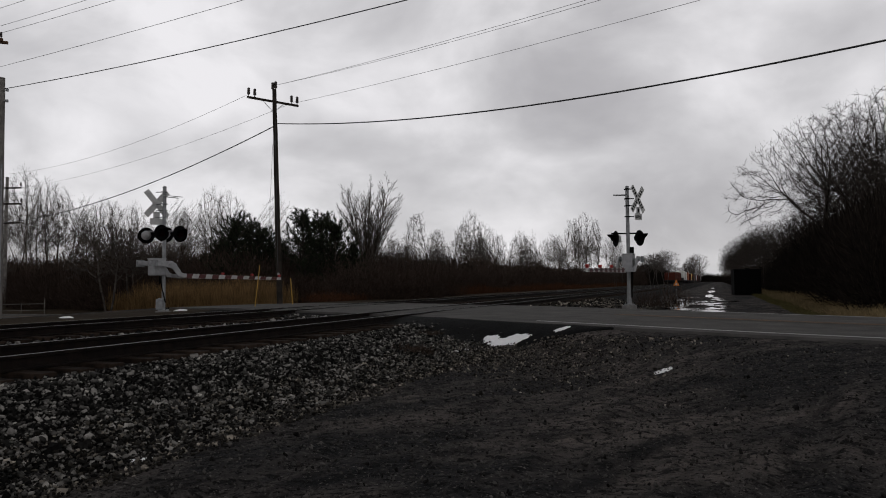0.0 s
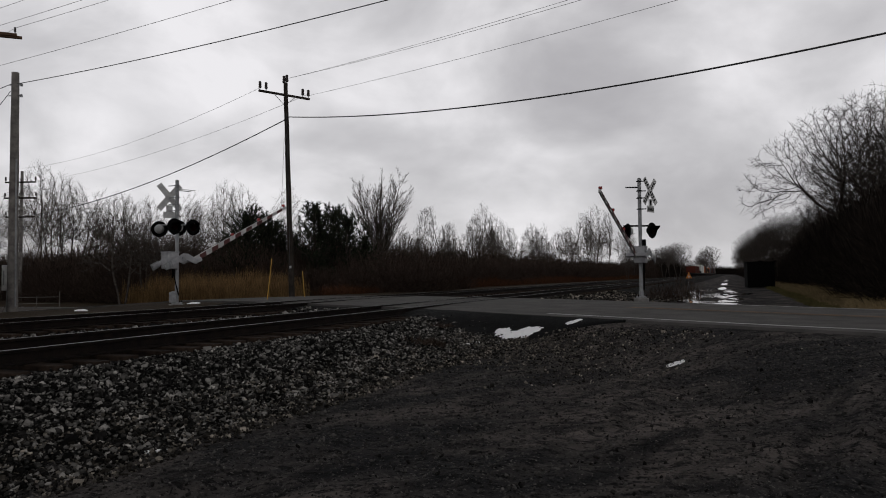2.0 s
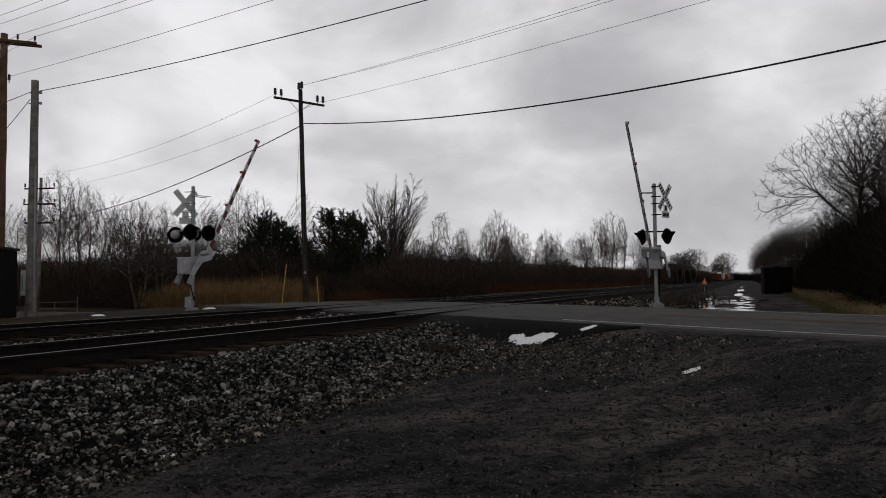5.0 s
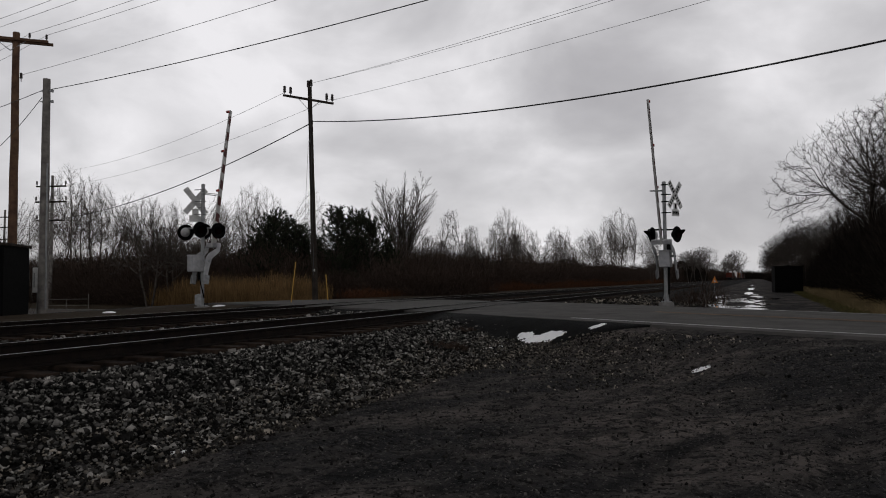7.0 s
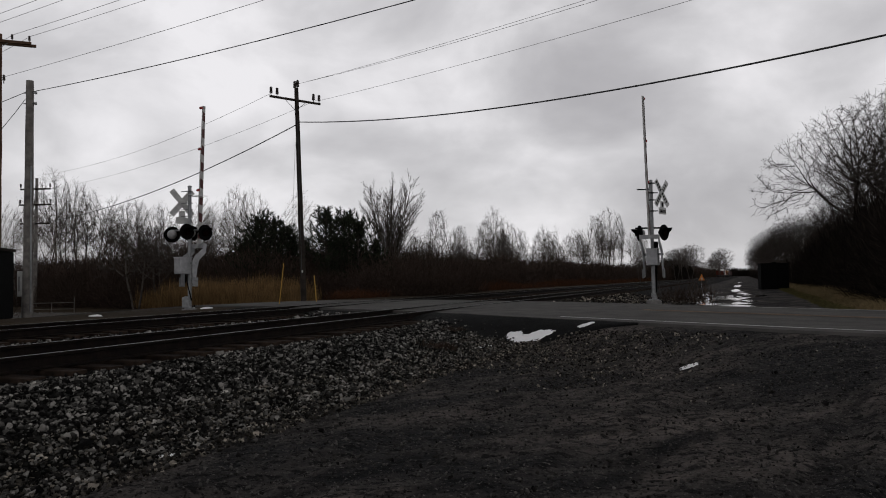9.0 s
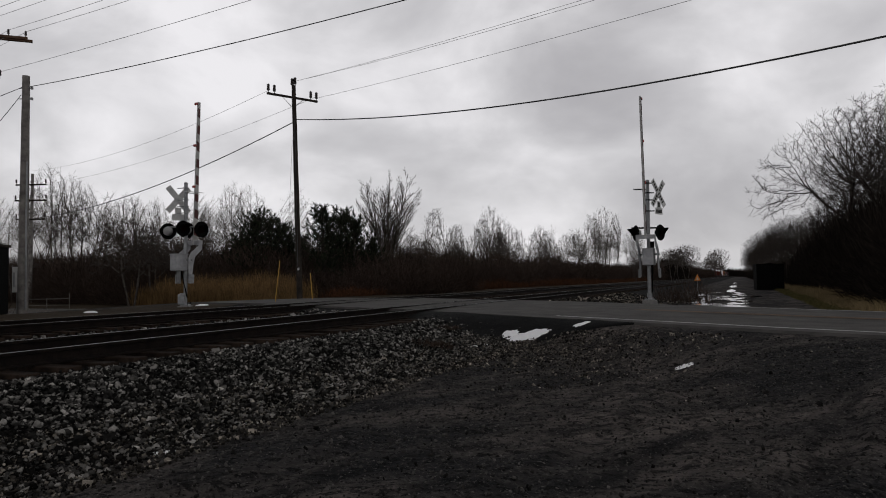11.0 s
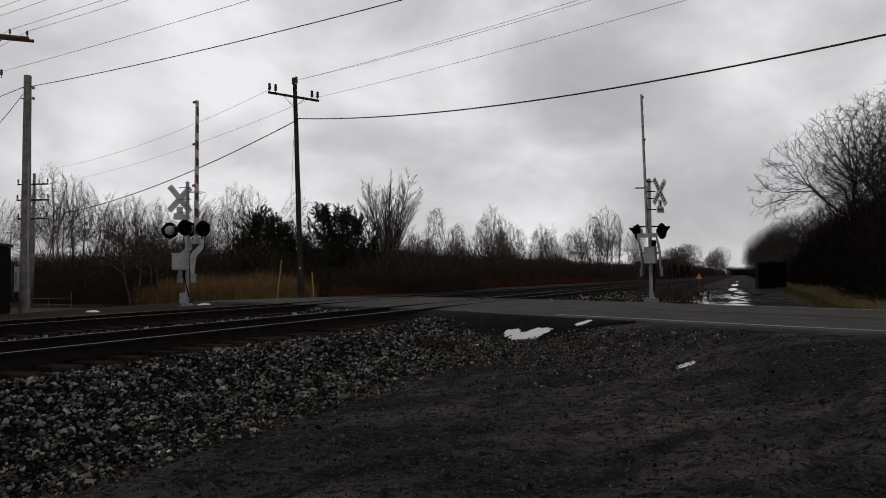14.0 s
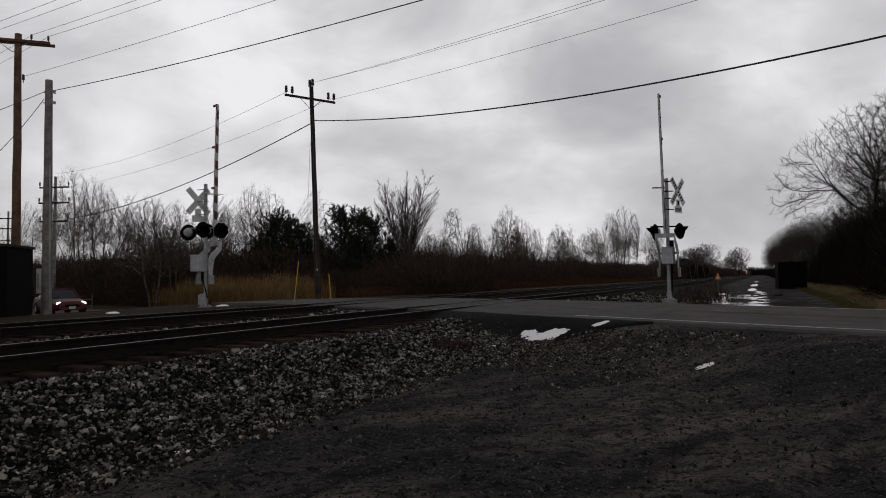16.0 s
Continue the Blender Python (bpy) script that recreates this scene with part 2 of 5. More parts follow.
M_TWIG = mat("brush_twig", (0.026, 0.019, 0.0155), (0.074, 0.053, 0.042), 3, 0.95, 0, rand=0.6)
# darker copy of the twig: shade inside dense brush put into its colour
M_TWIG_SHADED = mat("shaded_twig", (0.008, 0.0065, 0.0055), (0.027, 0.021, 0.017), 3, 0.95, 0, rand=0.6)
M_TWIG_RED = mat("russet_weed", (0.05, 0.022, 0.012), (0.10, 0.046, 0.024), 3, 0.95, 0, rand=0.6)
M_NEEDLE = mat("pine_needle", (0.012, 0.016, 0.010), (0.034, 0.040, 0.024), 3, 0.8, 0, rand=0.6)
M_REED = mat("dry_reed", (0.11, 0.066, 0.028), (0.25, 0.16, 0.075), 2, 0.9, 0, rand=0.5)
M_GRASS = mat("winter_grass", (0.11, 0.083, 0.042), (0.32, 0.24, 0.13), 2, 0.9, 0, rand=0.5)
M_GRASS_GREEN = mat("green_grass", (0.075, 0.070, 0.026), (0.14, 0.12, 0.05), 2, 0.9, 0, rand=0.5)


# ---- mesh helpers ----
def part(name, bm, material, parent=None, label="", smooth=False):
    me = bpy.data.meshes.new(name)
    bm.to_mesh(me)
    bm.free()
    for p in me.polygons:
        p.use_smooth = smooth
    for m in material if isinstance(material, (list, tuple)) else [material]:
        me.materials.append(m)
    ob = new(name, me)
    ob.parent = parent
    if label:
        ob["label"] = label
    return ob


def mesh_thing(name, verts, faces, material, parent=None):
    me = bpy.data.meshes.new(name)
    me.from_pydata(verts, [], faces)
    me.materials.append(material)
    ob = new(name, me)
    ob.parent = parent
    return ob


def box(bm, sx, sy, sz, m=Matrix(), bevel=0.0):
    r = bmesh.ops.create_cube(bm, size=1.0, matrix=m @ Matrix.Diagonal((sx, sy, sz, 1)))
    if bevel:
        es = list({e for v in r["verts"] for e in v.link_edges})
        bmesh.ops.bevel(bm, geom=es, offset=bevel, segments=2, affect="EDGES", profile=0.5)
    return bm


def rod(bm, a, b, r0, r1=None, n=8):
    a, b = Vector(a), Vector(b)
    d = b - a
    q = d.to_track_quat("Z", "Y").to_matrix().to_4x4()
    bmesh.ops.create_cone(bm, cap_ends=True, segments=n, radius1=r0, radius2=r0 if r1 is None else r1, depth=d.length,
                          matrix=Matrix.Translation((a + b) / 2) @ q)
    return bm


def lathe(bm, profile, m=Matrix(), n=20):
    """Turns (radius, z) pairs round z."""
    rings = []
    for r, z in profile:
        rings.append([bm.verts.new(m @ Vector((r * math.cos(2 * math.pi * i / n), r * math.sin(2 * math.pi * i / n), z))) for i in range(n)])
    for a, b in zip(rings, rings[1:]):
        for i in range(n):
            bm.faces.new((a[i], a[(i + 1) % n], b[(i + 1) % n], b[i]))
    bm.faces.new(rings[0][::-1])
    bm.faces.new(rings[-1])
    return bm


def plate(bm, outline, thick, m=Matrix()):
    """An upright plate: (x, z) outline, thick along y."""
    a = [bm.verts.new(m @ Vector((x, -thick / 2, z))) for x, z in outline]
    b = [bm.verts.new(m @ Vector((x, thick / 2, z))) for x, z in outline]
    bm.faces.new(a)
    bm.faces.new(b[::-1])
    for i in range(len(a)):
        j = (i + 1) % len(a)
        bm.faces.new((a[j], a[i], b[i], b[j]))
    return bm


BM = bmesh.new


def thing(name, m, label, category, group=""):
    ob = new(name)
    ob.matrix_basis = m
    ob.empty_display_size = 0.2
    return tagged(ob, label, category, group)


# ---- the plan: u runs along the railway away from the eye, v across it to the right ----
HEAD = radians(22.86)
SU, CU = math.sin(HEAD), math.cos(HEAD)


def xy(u, v):
    return u * SU + v * CU, u * CU - v * SU


def uv(x, y):
    return x * SU + y * CU, x * CU - y * SU


def ease(a, b, x):
    k = min(1.0, max(0.0, (x - a) / (b - a)))
    return k * k * (3 - 2 * k)


RAILS_V = (-7.5, -8.935, -12.35, -13.785)
RAIL_TOP, TIE_TOP = 0.57, 0.40
ROAD_DIR = radians(-48)
DX, DY = math.cos(ROAD_DIR), math.sin(ROAD_DIR)
NX, NY = -DY, DX


def road_z(v):
    pts = [(-90, -0.9), (-60, -0.75), (-38, -0.47), (-27, 0.11), (-20, 0.45), (-14.5, 0.535), (-7, 0.535), (2, 0.45), (12, 0.42), (60, 0.40)]
    for (a, za), (b, zb) in zip(pts, pts[1:]):
        if v <= b:
            return za + (zb - za) * max(0, (v - a)) / (b - a)
    return pts[-1][1]


def road_line():
    """Points along the middle of the road: straight over the railway, then bending to the left behind it."""
    out = []
    s = 60.0
    while s > -27:
        out.append((15.6 * NX + s * DX, 15.6 * NY + s * DY))
        s -= 1.0
    a = ROAD_DIR
    x, y = out[-1]
    for i in range(130):
        a = min(a + radians(0.9), radians(-32.5))
        x, y = x - math.cos(a), y - math.sin(a)
        out.append((x, y))
    return out


ROAD = road_line()
ROAD_NP = np.array(ROAD)


def road_gap(x, y):
    """Distance to the road's middle, and the side: positive on the far side."""
    d = ROAD_NP - (x, y)
    i = int(np.argmin((d * d).sum(1)))
    a, b = ROAD_NP[max(0, i - 1)], ROAD_NP[min(len(ROAD_NP) - 1, i + 1)]
    t = (b - a) / np.linalg.norm(b - a)
    w = np.array((x, y)) - ROAD_NP[i]
    return float(t[1] * w[0] - t[0] * w[1]), ROAD_NP[i]


def ground_z(x, y):
    u, v = uv(x, y)
    z = 0.0
    if v > -9:
        z = 0.33 * (1 - ease(-6.7, -4.2, v))
        if v > 4:
            z += 0.25 * ease(4, 9, v)
    else:
        z = 0.33 - 0.75 * ease(20.5, 34, -v)
    z += 0.04 * noise.noise((x * 0.35, y * 0.35, 0)) * (1 if v > -5 else 0.4)
    if v > -4.6 and 0 < u < 20:
        z += 0.030 * noise.noise((x * 1.3, y * 1.3, 5)) + 0.026 * noise.noise((x * 3.4, y * 3.4, 9)) + 0.012 * noise.noise((x * 8, y * 8, 2))
        # wheel ruts that swing out to the road
        across = (x - 1.6) * 0.82 - (y - 4.4) * 0.57 + 0.02 * (y - 6) ** 2 - 0.5
        for rut in (-3.1, -1.55, 0.0, 0.5, 1.6):
            w = across - rut + 0.10 * noise.noise((y * 0.6, rut, 4))
            z += -0.034 * math.exp(-(w / 0.13) ** 2) + 0.016 * math.exp(-((abs(w) - 0.24) / 0.09) ** 2)
    z += 0.36 * math.exp(-((x - 7.9) ** 2 + (y - 28.2) ** 2) / 9.0)
    if math.hypot(x, y) < 150:
        g, c = road_gap(x, y)
        rz = road_z(uv(*c)[1]) - 0.05
        reach = 1.5 + 6.0 * ease(-4.0, 3.0, v) if g < 0 and v > -6 else 2.2
        k = 1 - ease(3.6, 3.6 + reach, abs(g))
        z = z + (rz - z) * k
    return z


def strip(name, line, offs, zf, material, lift=0.0, skirt=0.0):
    """A ribbon along a line of plan points, with its cross-section at offs."""
    bm = BM()
    rows = []
    for i, (x, y) in enumerate(line):
        a, b = line[max(0, i - 1)], line[min(len(line) - 1, i + 1)]
        tx, ty = b[0] - a[0], b[1] - a[1]
        k = math.hypot(tx, ty)
        nx, ny = ty / k, -tx / k
        z = zf(x, y) + lift
        row = [bm.verts.new((x + nx * o, y + ny * o, z + dz)) for o, dz in offs]
        rows.append(row)
    for a, b in zip(rows, rows[1:]):
        for i in range(len(a) - 1):
            bm.faces.new((a[i], b[i], b[i + 1], a[i + 1]))
    bmesh.ops.recalc_face_normals(bm, faces=bm.faces)
    return part(name, bm, material)


# ---- ground: one sheet out to the horizon ----
def ground():
    us = [-3000, -1200, -500, -200, -90, -50] + [-30 + 1.0 * i for i in range(31)] + [1 + 0.125 * i for i in range(1, 144)] + [19 + 1.0 * i for i in range(71)] + [95, 110, 140, 180, 240, 320, 450, 700, 1200, 3000]
    vs = [-3000, -1200, -500, -250, -130, -80] + [-60 + 1.0 * i for i in range(54)] + [-6 + 0.125 * i for i in range(112)] + [8 + 0.5 * i for i in range(12)] + [15, 18, 24, 32, 45, 70, 120, 250, 600, 1500, 3000]
    verts, faces, mats = [], [], []
    for u in us:
        for v in vs:
            x, y = xy(u, v)
            verts.append((x, y, ground_z(x, y)))
    w = len(vs)
    me = bpy.data.meshes.new("ground")
    for i in range(len(us) - 1):
        for j in range(w - 1):
            faces.append((i * w + j, (i + 1) * w + j, (i + 1) * w + j + 1, i * w + j + 1))
            vm = (vs[j] + vs[j + 1]) / 2
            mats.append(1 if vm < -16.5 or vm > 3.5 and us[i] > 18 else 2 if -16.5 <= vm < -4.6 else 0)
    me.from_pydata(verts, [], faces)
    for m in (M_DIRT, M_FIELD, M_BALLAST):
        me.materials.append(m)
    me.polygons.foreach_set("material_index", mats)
    for p in me.polygons:
        p.use_smooth = True
    me.validate()
    me.update()
    ob = new("ground", me)
    tagged(ob, "dark wet gravel lot and winter soil under an overcast sky", "ground", kind="structure")


ground()


# ---- road ----
def road():
    zf = lambda x, y: road_z(uv(x, y)[1])
    ob = strip("road", ROAD, [(-3.75, -0.3), (-3.7, 0.0), (-1.8, 0.015), (0, 0.025), (1.8, 0.015), (3.7, 0.0), (3.75, -0.3)], zf, M_ASPHALT)
    tagged(ob, "worn grey asphalt road crossing the railway", "road", kind="structure")
    near = [p for p in ROAD if uv(*p)[1] > -2.5]
    far = [p for p in ROAD if uv(*p)[1] < -19]
    for line in (near, far):
        for o, m, wd, nm, lb in ((-3.22, M_WHITE_LINE, 0.07, "edge_line", "worn white edge line on the asphalt"), (3.45, M_WHITE_LINE, 0.07, "edge_line", "worn white edge line on the asphalt"),
                                 (0.12, M_YELLOW_LINE, 0.06, "centre_line", "faded yellow centre line on the asphalt"), (-0.12, M_YELLOW_LINE, 0.06, "centre_line", "faded yellow centre line on the asphalt")):
            crown = 0.028 * (1 - abs(o) / 3.7)
            ob = strip(nm, line, [(o - wd, 0.006), (o + wd, 0.006)], zf, m, crown)
            tagged(ob, lb, "road marking", kind="structure")


road()


def apron():
    """Dark fill that slopes from the edge of the crossing pavement down to the lot."""
    bm = BM()
    rows = []
    for k in range(24):
        s = -14.6 + 0.30 * k
        w = 0.15 + 1.35 * math.sin(math.pi * min(1.0, (k + 2) / 25)) ** 0.7 + 0.45 * noise.noise((k * 0.9, 0, 0))
        row = []
        for f in (0.0, 0.15, 0.3, 0.45, 0.6, 0.75, 0.9, 1.0):
            n = 15.6 - 3.62 - w * f
            x, y = n * NX + s * DX, n * NY + s * DY
            z = ground_z(x, y) + 0.05 * (1 - f ** 4)
            row.append(bm.verts.new((x, y, z)))
        rows.append(row)
    for a, b in zip(rows, rows[1:]):
        for i in range(7):
            bm.faces.new((a[i], a[i + 1], b[i + 1], b[i]))
    ob = part("road_shoulder", bm, M_APRON, smooth=True)
    tagged(ob, "black asphalt fill sloping down beside the crossing", "road shoulder", kind="structure")


apron()


def flangeways():
    """Dark gaps and worn panel edges beside the rails where the road crosses."""
    for v in RAILS_V:
        inner = -0.09 if v in RAILS_V[::2] else 0.09
        for off, wd, m in ((inner, 0.045, M_APRON), (-inner * 1.1, 0.04, M_APRON), (inner * 4.4, 0.025, M_APRON)):
            c = v + off
            u0 = (15.6 - 3.7 + 3.19 + 0.425 * (-7.5 - c)) / 0.904
            bm = BM()
            q = [bm.verts.new((*xy(u, w), 0.568)) for u, w in ((u0, c - wd), (u0 + 8.0, c - wd), (u0 + 8.0, c + wd), (u0, c + wd))]
            bm.faces.new(q)
            tagged(part("flangeway", bm, m), "dark gap beside a rail in the crossing pavement", "flangeway", kind="structure")


flangeways()


# ---- railway ----
def rail_mesh(u0, u1):
    prof = [(-0.07, 0.0), (-0.07, 0.012), (-0.012, 0.03), (-0.009, 0.125), (-0.036, 0.135), (-0.036, 0.162), (-0.028, 0.172),
            (0.028, 0.172), (0.036, 0.162), (0.036, 0.135), (0.009, 0.125), (0.012, 0.03), (0.07, 0.012), (0.07, 0.0)]
    bm = BM()
    a = [bm.verts.new((u0, y, z)) for y, z in prof]
    b = [bm.verts.new((u1, y, z)) for y, z in prof]
    for i in range(len(prof)):
        j = (i + 1) % len(prof)
        f = bm.faces.new((a[i], b[i], b[j], a[j]))
        f.material_index = 1 if i in (6,) else 0
    bm.faces.new(a)
    bm.faces.new(b[::-1])
    bmesh.ops.recalc_face_normals(bm, faces=bm.faces)
    return bm


def railway():
    tie_bm = BM()
    box(tie_bm, 0.23, 2.6, 0.18, Matrix.Translation((0, 0, -0.09)), 0.012)
    tie_me = None
    rnd = random.Random(4)
    for c, lb in ((-8.2175, "single line of rusty steel rails on old wooden ties"), (-13.0675, "second line of rusty steel rails on old wooden ties")):
        tr = thing("railway_track", Matrix.Translation((*xy(0, c), TIE_TOP)) @ Matrix.Rotation(math.pi / 2 - HEAD, 4, "Z"), lb, "railway track", "double track")
        for side in (-0.7175, 0.7175):
            r = part("rail", rail_mesh(-40, 1500), [M_RAIL, M_RAILTOP], tr, "rusty rail with a polished head")
            r.location = (0, side, 0)
        for i in range(230):
            u = -7 + 0.51 * i
            if tie_me is None:
                t = part("tie", tie_bm, M_TIE, tr)
                tie_me = t.data
            else:
                t = new("tie", tie_me)
                t.parent = tr
            t.location = (u + rnd.uniform(-0.03, 0.03), rnd.uniform(-0.05, 0.05), rnd.uniform(-0.015, 0.006))
            t.rotation_euler = (0, rnd.uniform(-0.01, 0.01), rnd.uniform(-0.02, 0.02))


railway()


# ---- crossing signals ----
def lamp_unit(parent, x, y, z, face, lit_back=False):
    """One flasher: black round background, dome behind, hood in front. face: degrees of the way it looks."""
    m = Matrix.Translation((x, y, z)) @ Matrix.Rotation(radians(face), 4, "Z") @ Matrix.Rotation(radians(90), 4, "Y")
    bm = BM()
    lathe(bm, [(0.30, -0.012), (0.305, 0.0), (0.30, 0.012)], m, 28)
    back = part("background_disc", bm, M_BLACK, parent, "black round lamp background")
    bm = BM()
    lathe(bm, [(0.06, -0.20), (0.13, -0.17), (0.165, -0.10), (0.17, -0.013)], m, 20)
    part("housing", bm, M_GREYLENS if lit_back else M_BLACK, back, smooth=True)
    bm = BM()
    lathe(bm, [(0.15, 0.013), (0.14, 0.03), (0.09, 0.045), (0.03, 0.05)], m, 20)
    part("lens", bm, M_REDLENS, back, "red glass lens, visor shade in its colour", smooth=True)
    bm = BM()
    n = 14
    rows = []
    for k, (r, ln) in enumerate(((0.165, 0.0), (0.168, 1.0))):
        row = []
        for i in range(n + 1):
            a = radians(-30 + 240 * i / n)
            reach = (0.10 + 0.22 * max(0.0, math.sin(a))) * ln + 0.012
            row.append(bm.verts.new(m @ Vector((-r * math.sin(a), r * math.cos(a), reach))))
        rows.append(row)
    for i in range(n):
        bm.faces.new((rows[0][i], rows[0][i + 1], rows[1][i + 1], rows[1][i]))
    g = bmesh.ops.solidify(bm, geom=bm.faces[:], thickness=0.008)
    part("visor", bm, M_BLACK, back, smooth=True)
    return back


def crossbuck(parent, x, y, z, face, tracks_sign, marks=True):
    """Two crossed boards on the mast; face: degrees of the way the lettered side looks."""
    m = Matrix.Translation((x, y, z)) @ Matrix.Rotation(radians(face + 90), 4, "Z")
    rnd = random.Random(7)
    for sgn, off in ((1, 0.0), (-1, 0.022)):
        mm = m @ Matrix.Translation((0, off, 0)) @ Matrix.Rotation(radians(50 * sgn), 4, "Y")
        bm = BM()
        box(bm, 1.22, 0.012, 0.225, mm, 0.004)
        b = part("crossbuck_board", bm, M_WHITE, parent, "weathered white crossbuck board")
        if marks:
            for i in range(8):
                bm = BM()
                cx = -0.5 + 0.125 * i + (0.03 if i > 3 else -0.03)
                box(bm, 0.055 + 0.02 * rnd.random(), 0.004, 0.125, mm @ Matrix.Translation((cx, -0.009, 0)))
                part("lettering_bar", bm, M_BLACK, b)
    if tracks_sign:
        bm = BM()
        plate(bm, [(-0.12, -0.55), (-0.23, -0.55), (-0.23, -0.80), (0.23, -0.80), (0.23, -0.55), (0.12, -0.55), (0.12, -0.30), (-0.12, -0.30)], 0.012, m)
        b = part("track_count_sign", bm, M_WHITE, parent, "white inverted-T track count sign")
        if marks:
            bm = BM()
            box(bm, 0.10, 0.004, 0.17, m @ Matrix.Translation((0, -0.009, -0.43)))
            part("lettering_bar", bm, M_BLACK, b)
            for i in range(6):
                bm = BM()
                box(bm, 0.045, 0.004, 0.12, m @ Matrix.Translation((-0.165 + 0.066 * i, -0.009, -0.68)))
                part("lettering_bar", bm, M_BLACK, b)


PIVOT = 1.72


def gate_arm(parent, length, stripes):
    """The moving arm with its fork and counterweights; x along the arm, pivot at the origin."""
    arm = new("gate_arm")
    arm.parent = parent
    arm["label"] = "red and white striped gate arm"
    for y in (-0.34, 0.34):
        bm = BM()
        plate(bm, [(-0.85, -0.02), (-0.85, 0.10), (-0.15, 0.13), (0.10, 0.13), (0.28, 0.03), (0.52, -0.30), (0.75, -0.34), (0.75, -0.46), (0.42, -0.46), (0.12, -0.14), (-0.2, -0.08)], 0.035, Matrix.Translation((0, y, 0)))
        bmesh.ops.bevel(bm, geom=bm.edges[:], offset=0.008, segments=1, affect="EDGES")
        part("fork_plate", bm, M_ALU, arm, "light grey fork plate")
        bm = BM()
        box(bm, 0.34, 0.05, 0.24, Matrix.Translation((-0.72, y * 1.12, 0.02)), 0.012)
        part("counterweight", bm, M_GALV, arm, "grey steel counterweight")
    bm = BM()
    box(bm, 0.16, 0.72, 0.14, Matrix.Translation((0.68, 0, -0.40)), 0.01)
    part("cross_plate", bm, M_ALU, arm)
    bm = BM()
    x0 = 0.6
    plate(bm, [(x0, -0.495), (x0, -0.305), (length, -0.345), (length, -0.455)], 0.06)
    bar = part("arm_board", bm, M_ARM, arm)
    n = stripes
    step = (length - 0.9) / n
    for i in range(n):
        a = 0.95 + step * i
        b = a + step * 0.52
        h = lambda x: 0.095 - 0.04 * (x - x0) / (length - x0) - 0.003
        bm = BM()
        plate(bm, [(a - 0.03, -0.40 - h(a)), (b - 0.03, -0.40 - h(b)), (b + 0.03, -0.40 + h(b)), (a + 0.03, -0.40 + h(a))], 0.067)
        part("red_stripe", bm, M_RED, bar, "red reflective stripe")
    for f in (0.46, 0.72, 0.985):
        bm = BM()
        x = length * f
        box(bm, 0.06, 0.05, 0.04, Matrix.Translation((x, 0, -0.335)), 0.006)
        rod(bm, (x, -0.05, -0.27), (x, 0.05, -0.27), 0.05, n=12)
        part("arm_lamp", bm, M_ARMLAMP, arm, "small red arm lamp")
    bm = BM()
    k = 26
    pts = [(0.75 + (length - 0.8) * i / k, 0.035, -0.345 - 0.0008 * i - (0.05 * abs(math.sin(i * 1.3)))) for i in range(k + 1)]
    for a, b in zip(pts, pts[1:]):
        rod(bm, a, b, 0.011, n=5)
    part("lamp_cable", bm, M_WIRE, arm)
    return arm


def signal(x, y, z, height, arm_deg, label, length, shift=(0, 0), boxed=True):
    s = thing("crossing_signal", Matrix.Translation((x, y, z)), label, "crossing signal", "crossing signals with gates")
    bm = BM()
    rod(bm, (0, 0, 0.0), (0, 0, height), 0.068, n=16)
    lathe(bm, [(0.075, height), (0.078, height + 0.02), (0.03, height + 0.05)], n=16)
    part("mast", bm, M_GALV, s, "galvanised steel mast", smooth=False)
    bm = BM()
    box(bm, 0.32, 0.32, 0.05, Matrix.Translation((0, 0, 0.02)), 0.012)
    if boxed:
        box(bm, 0.27, 0.24, 0.40, Matrix.Translation((-0.10, -0.06, 0.24)), 0.03)
        rod(bm, (-0.10, -0.06, 0.43), (-0.10, -0.06, 0.47), 0.09, 0.06, 12)
    else:
        rod(bm, (0, 0, 0.03), (0, 0, 0.26), 0.11, 0.085, 14)
    base = part("junction_base", bm, M_GALV, s)
    for i in range(4):
        bm = BM()
        a = radians(45 + 90 * i)
        rod(bm, (0.2 * math.cos(a), 0.2 * math.sin(a), -0.02), (0.2 * math.cos(a), 0.2 * math.sin(a), 0.12), 0.018, n=6)
        part("anchor_bolt", bm, M_RAIL, base)
    bm = BM()
    box(bm, 0.46, 0.46, 0.34, Matrix.Translation((0, 0, -0.18)), 0.03)
    part("footing", bm, M_CONC, s, "low concrete footing")
    bm = BM()
    rz = Matrix.Rotation(radians(arm_deg), 4, "Z")
    box(bm, 0.50, 0.40, 0.62, Matrix.Translation((*shift, 0)) @ rz @ Matrix.Translation((-0.02, 0, PIVOT - 0.10)), 0.03)
    mech = part("gate_mechanism", bm, M_ALU, s, "grey gate machine housing")
    bm = BM()
    box(bm, 0.54, 0.44, 0.03, Matrix.Translation((*shift, 0)) @ rz @ Matrix.Translation((-0.02, 0, PIVOT + 0.215)), 0.008)
    part("lid", bm, M_ALU, mech)
    bm = BM()
    rod(bm, rz @ Vector((0, -0.40, PIVOT)), rz @ Vector((0, 0.40, PIVOT)), 0.045, n=12)
    part("main_shaft", bm, M_GALV, mech)
    bm = BM()
    for dx in (-0.1, 0.0, 0.1):
        a = rz @ Vector((dx, 0.12, PIVOT - 0.4))
        rod(bm, a, (a.x, a.y, PIVOT - 0.75), 0.02, n=6)
    rod(bm, rz @ Vector((-0.12, 0.1, PIVOT - 0.4)), (0.09, -0.06, 0.3), 0.025, n=8)
    part("conduit", bm, M_BLACK, mech)
    return s, gate_arm(s, length, 8)


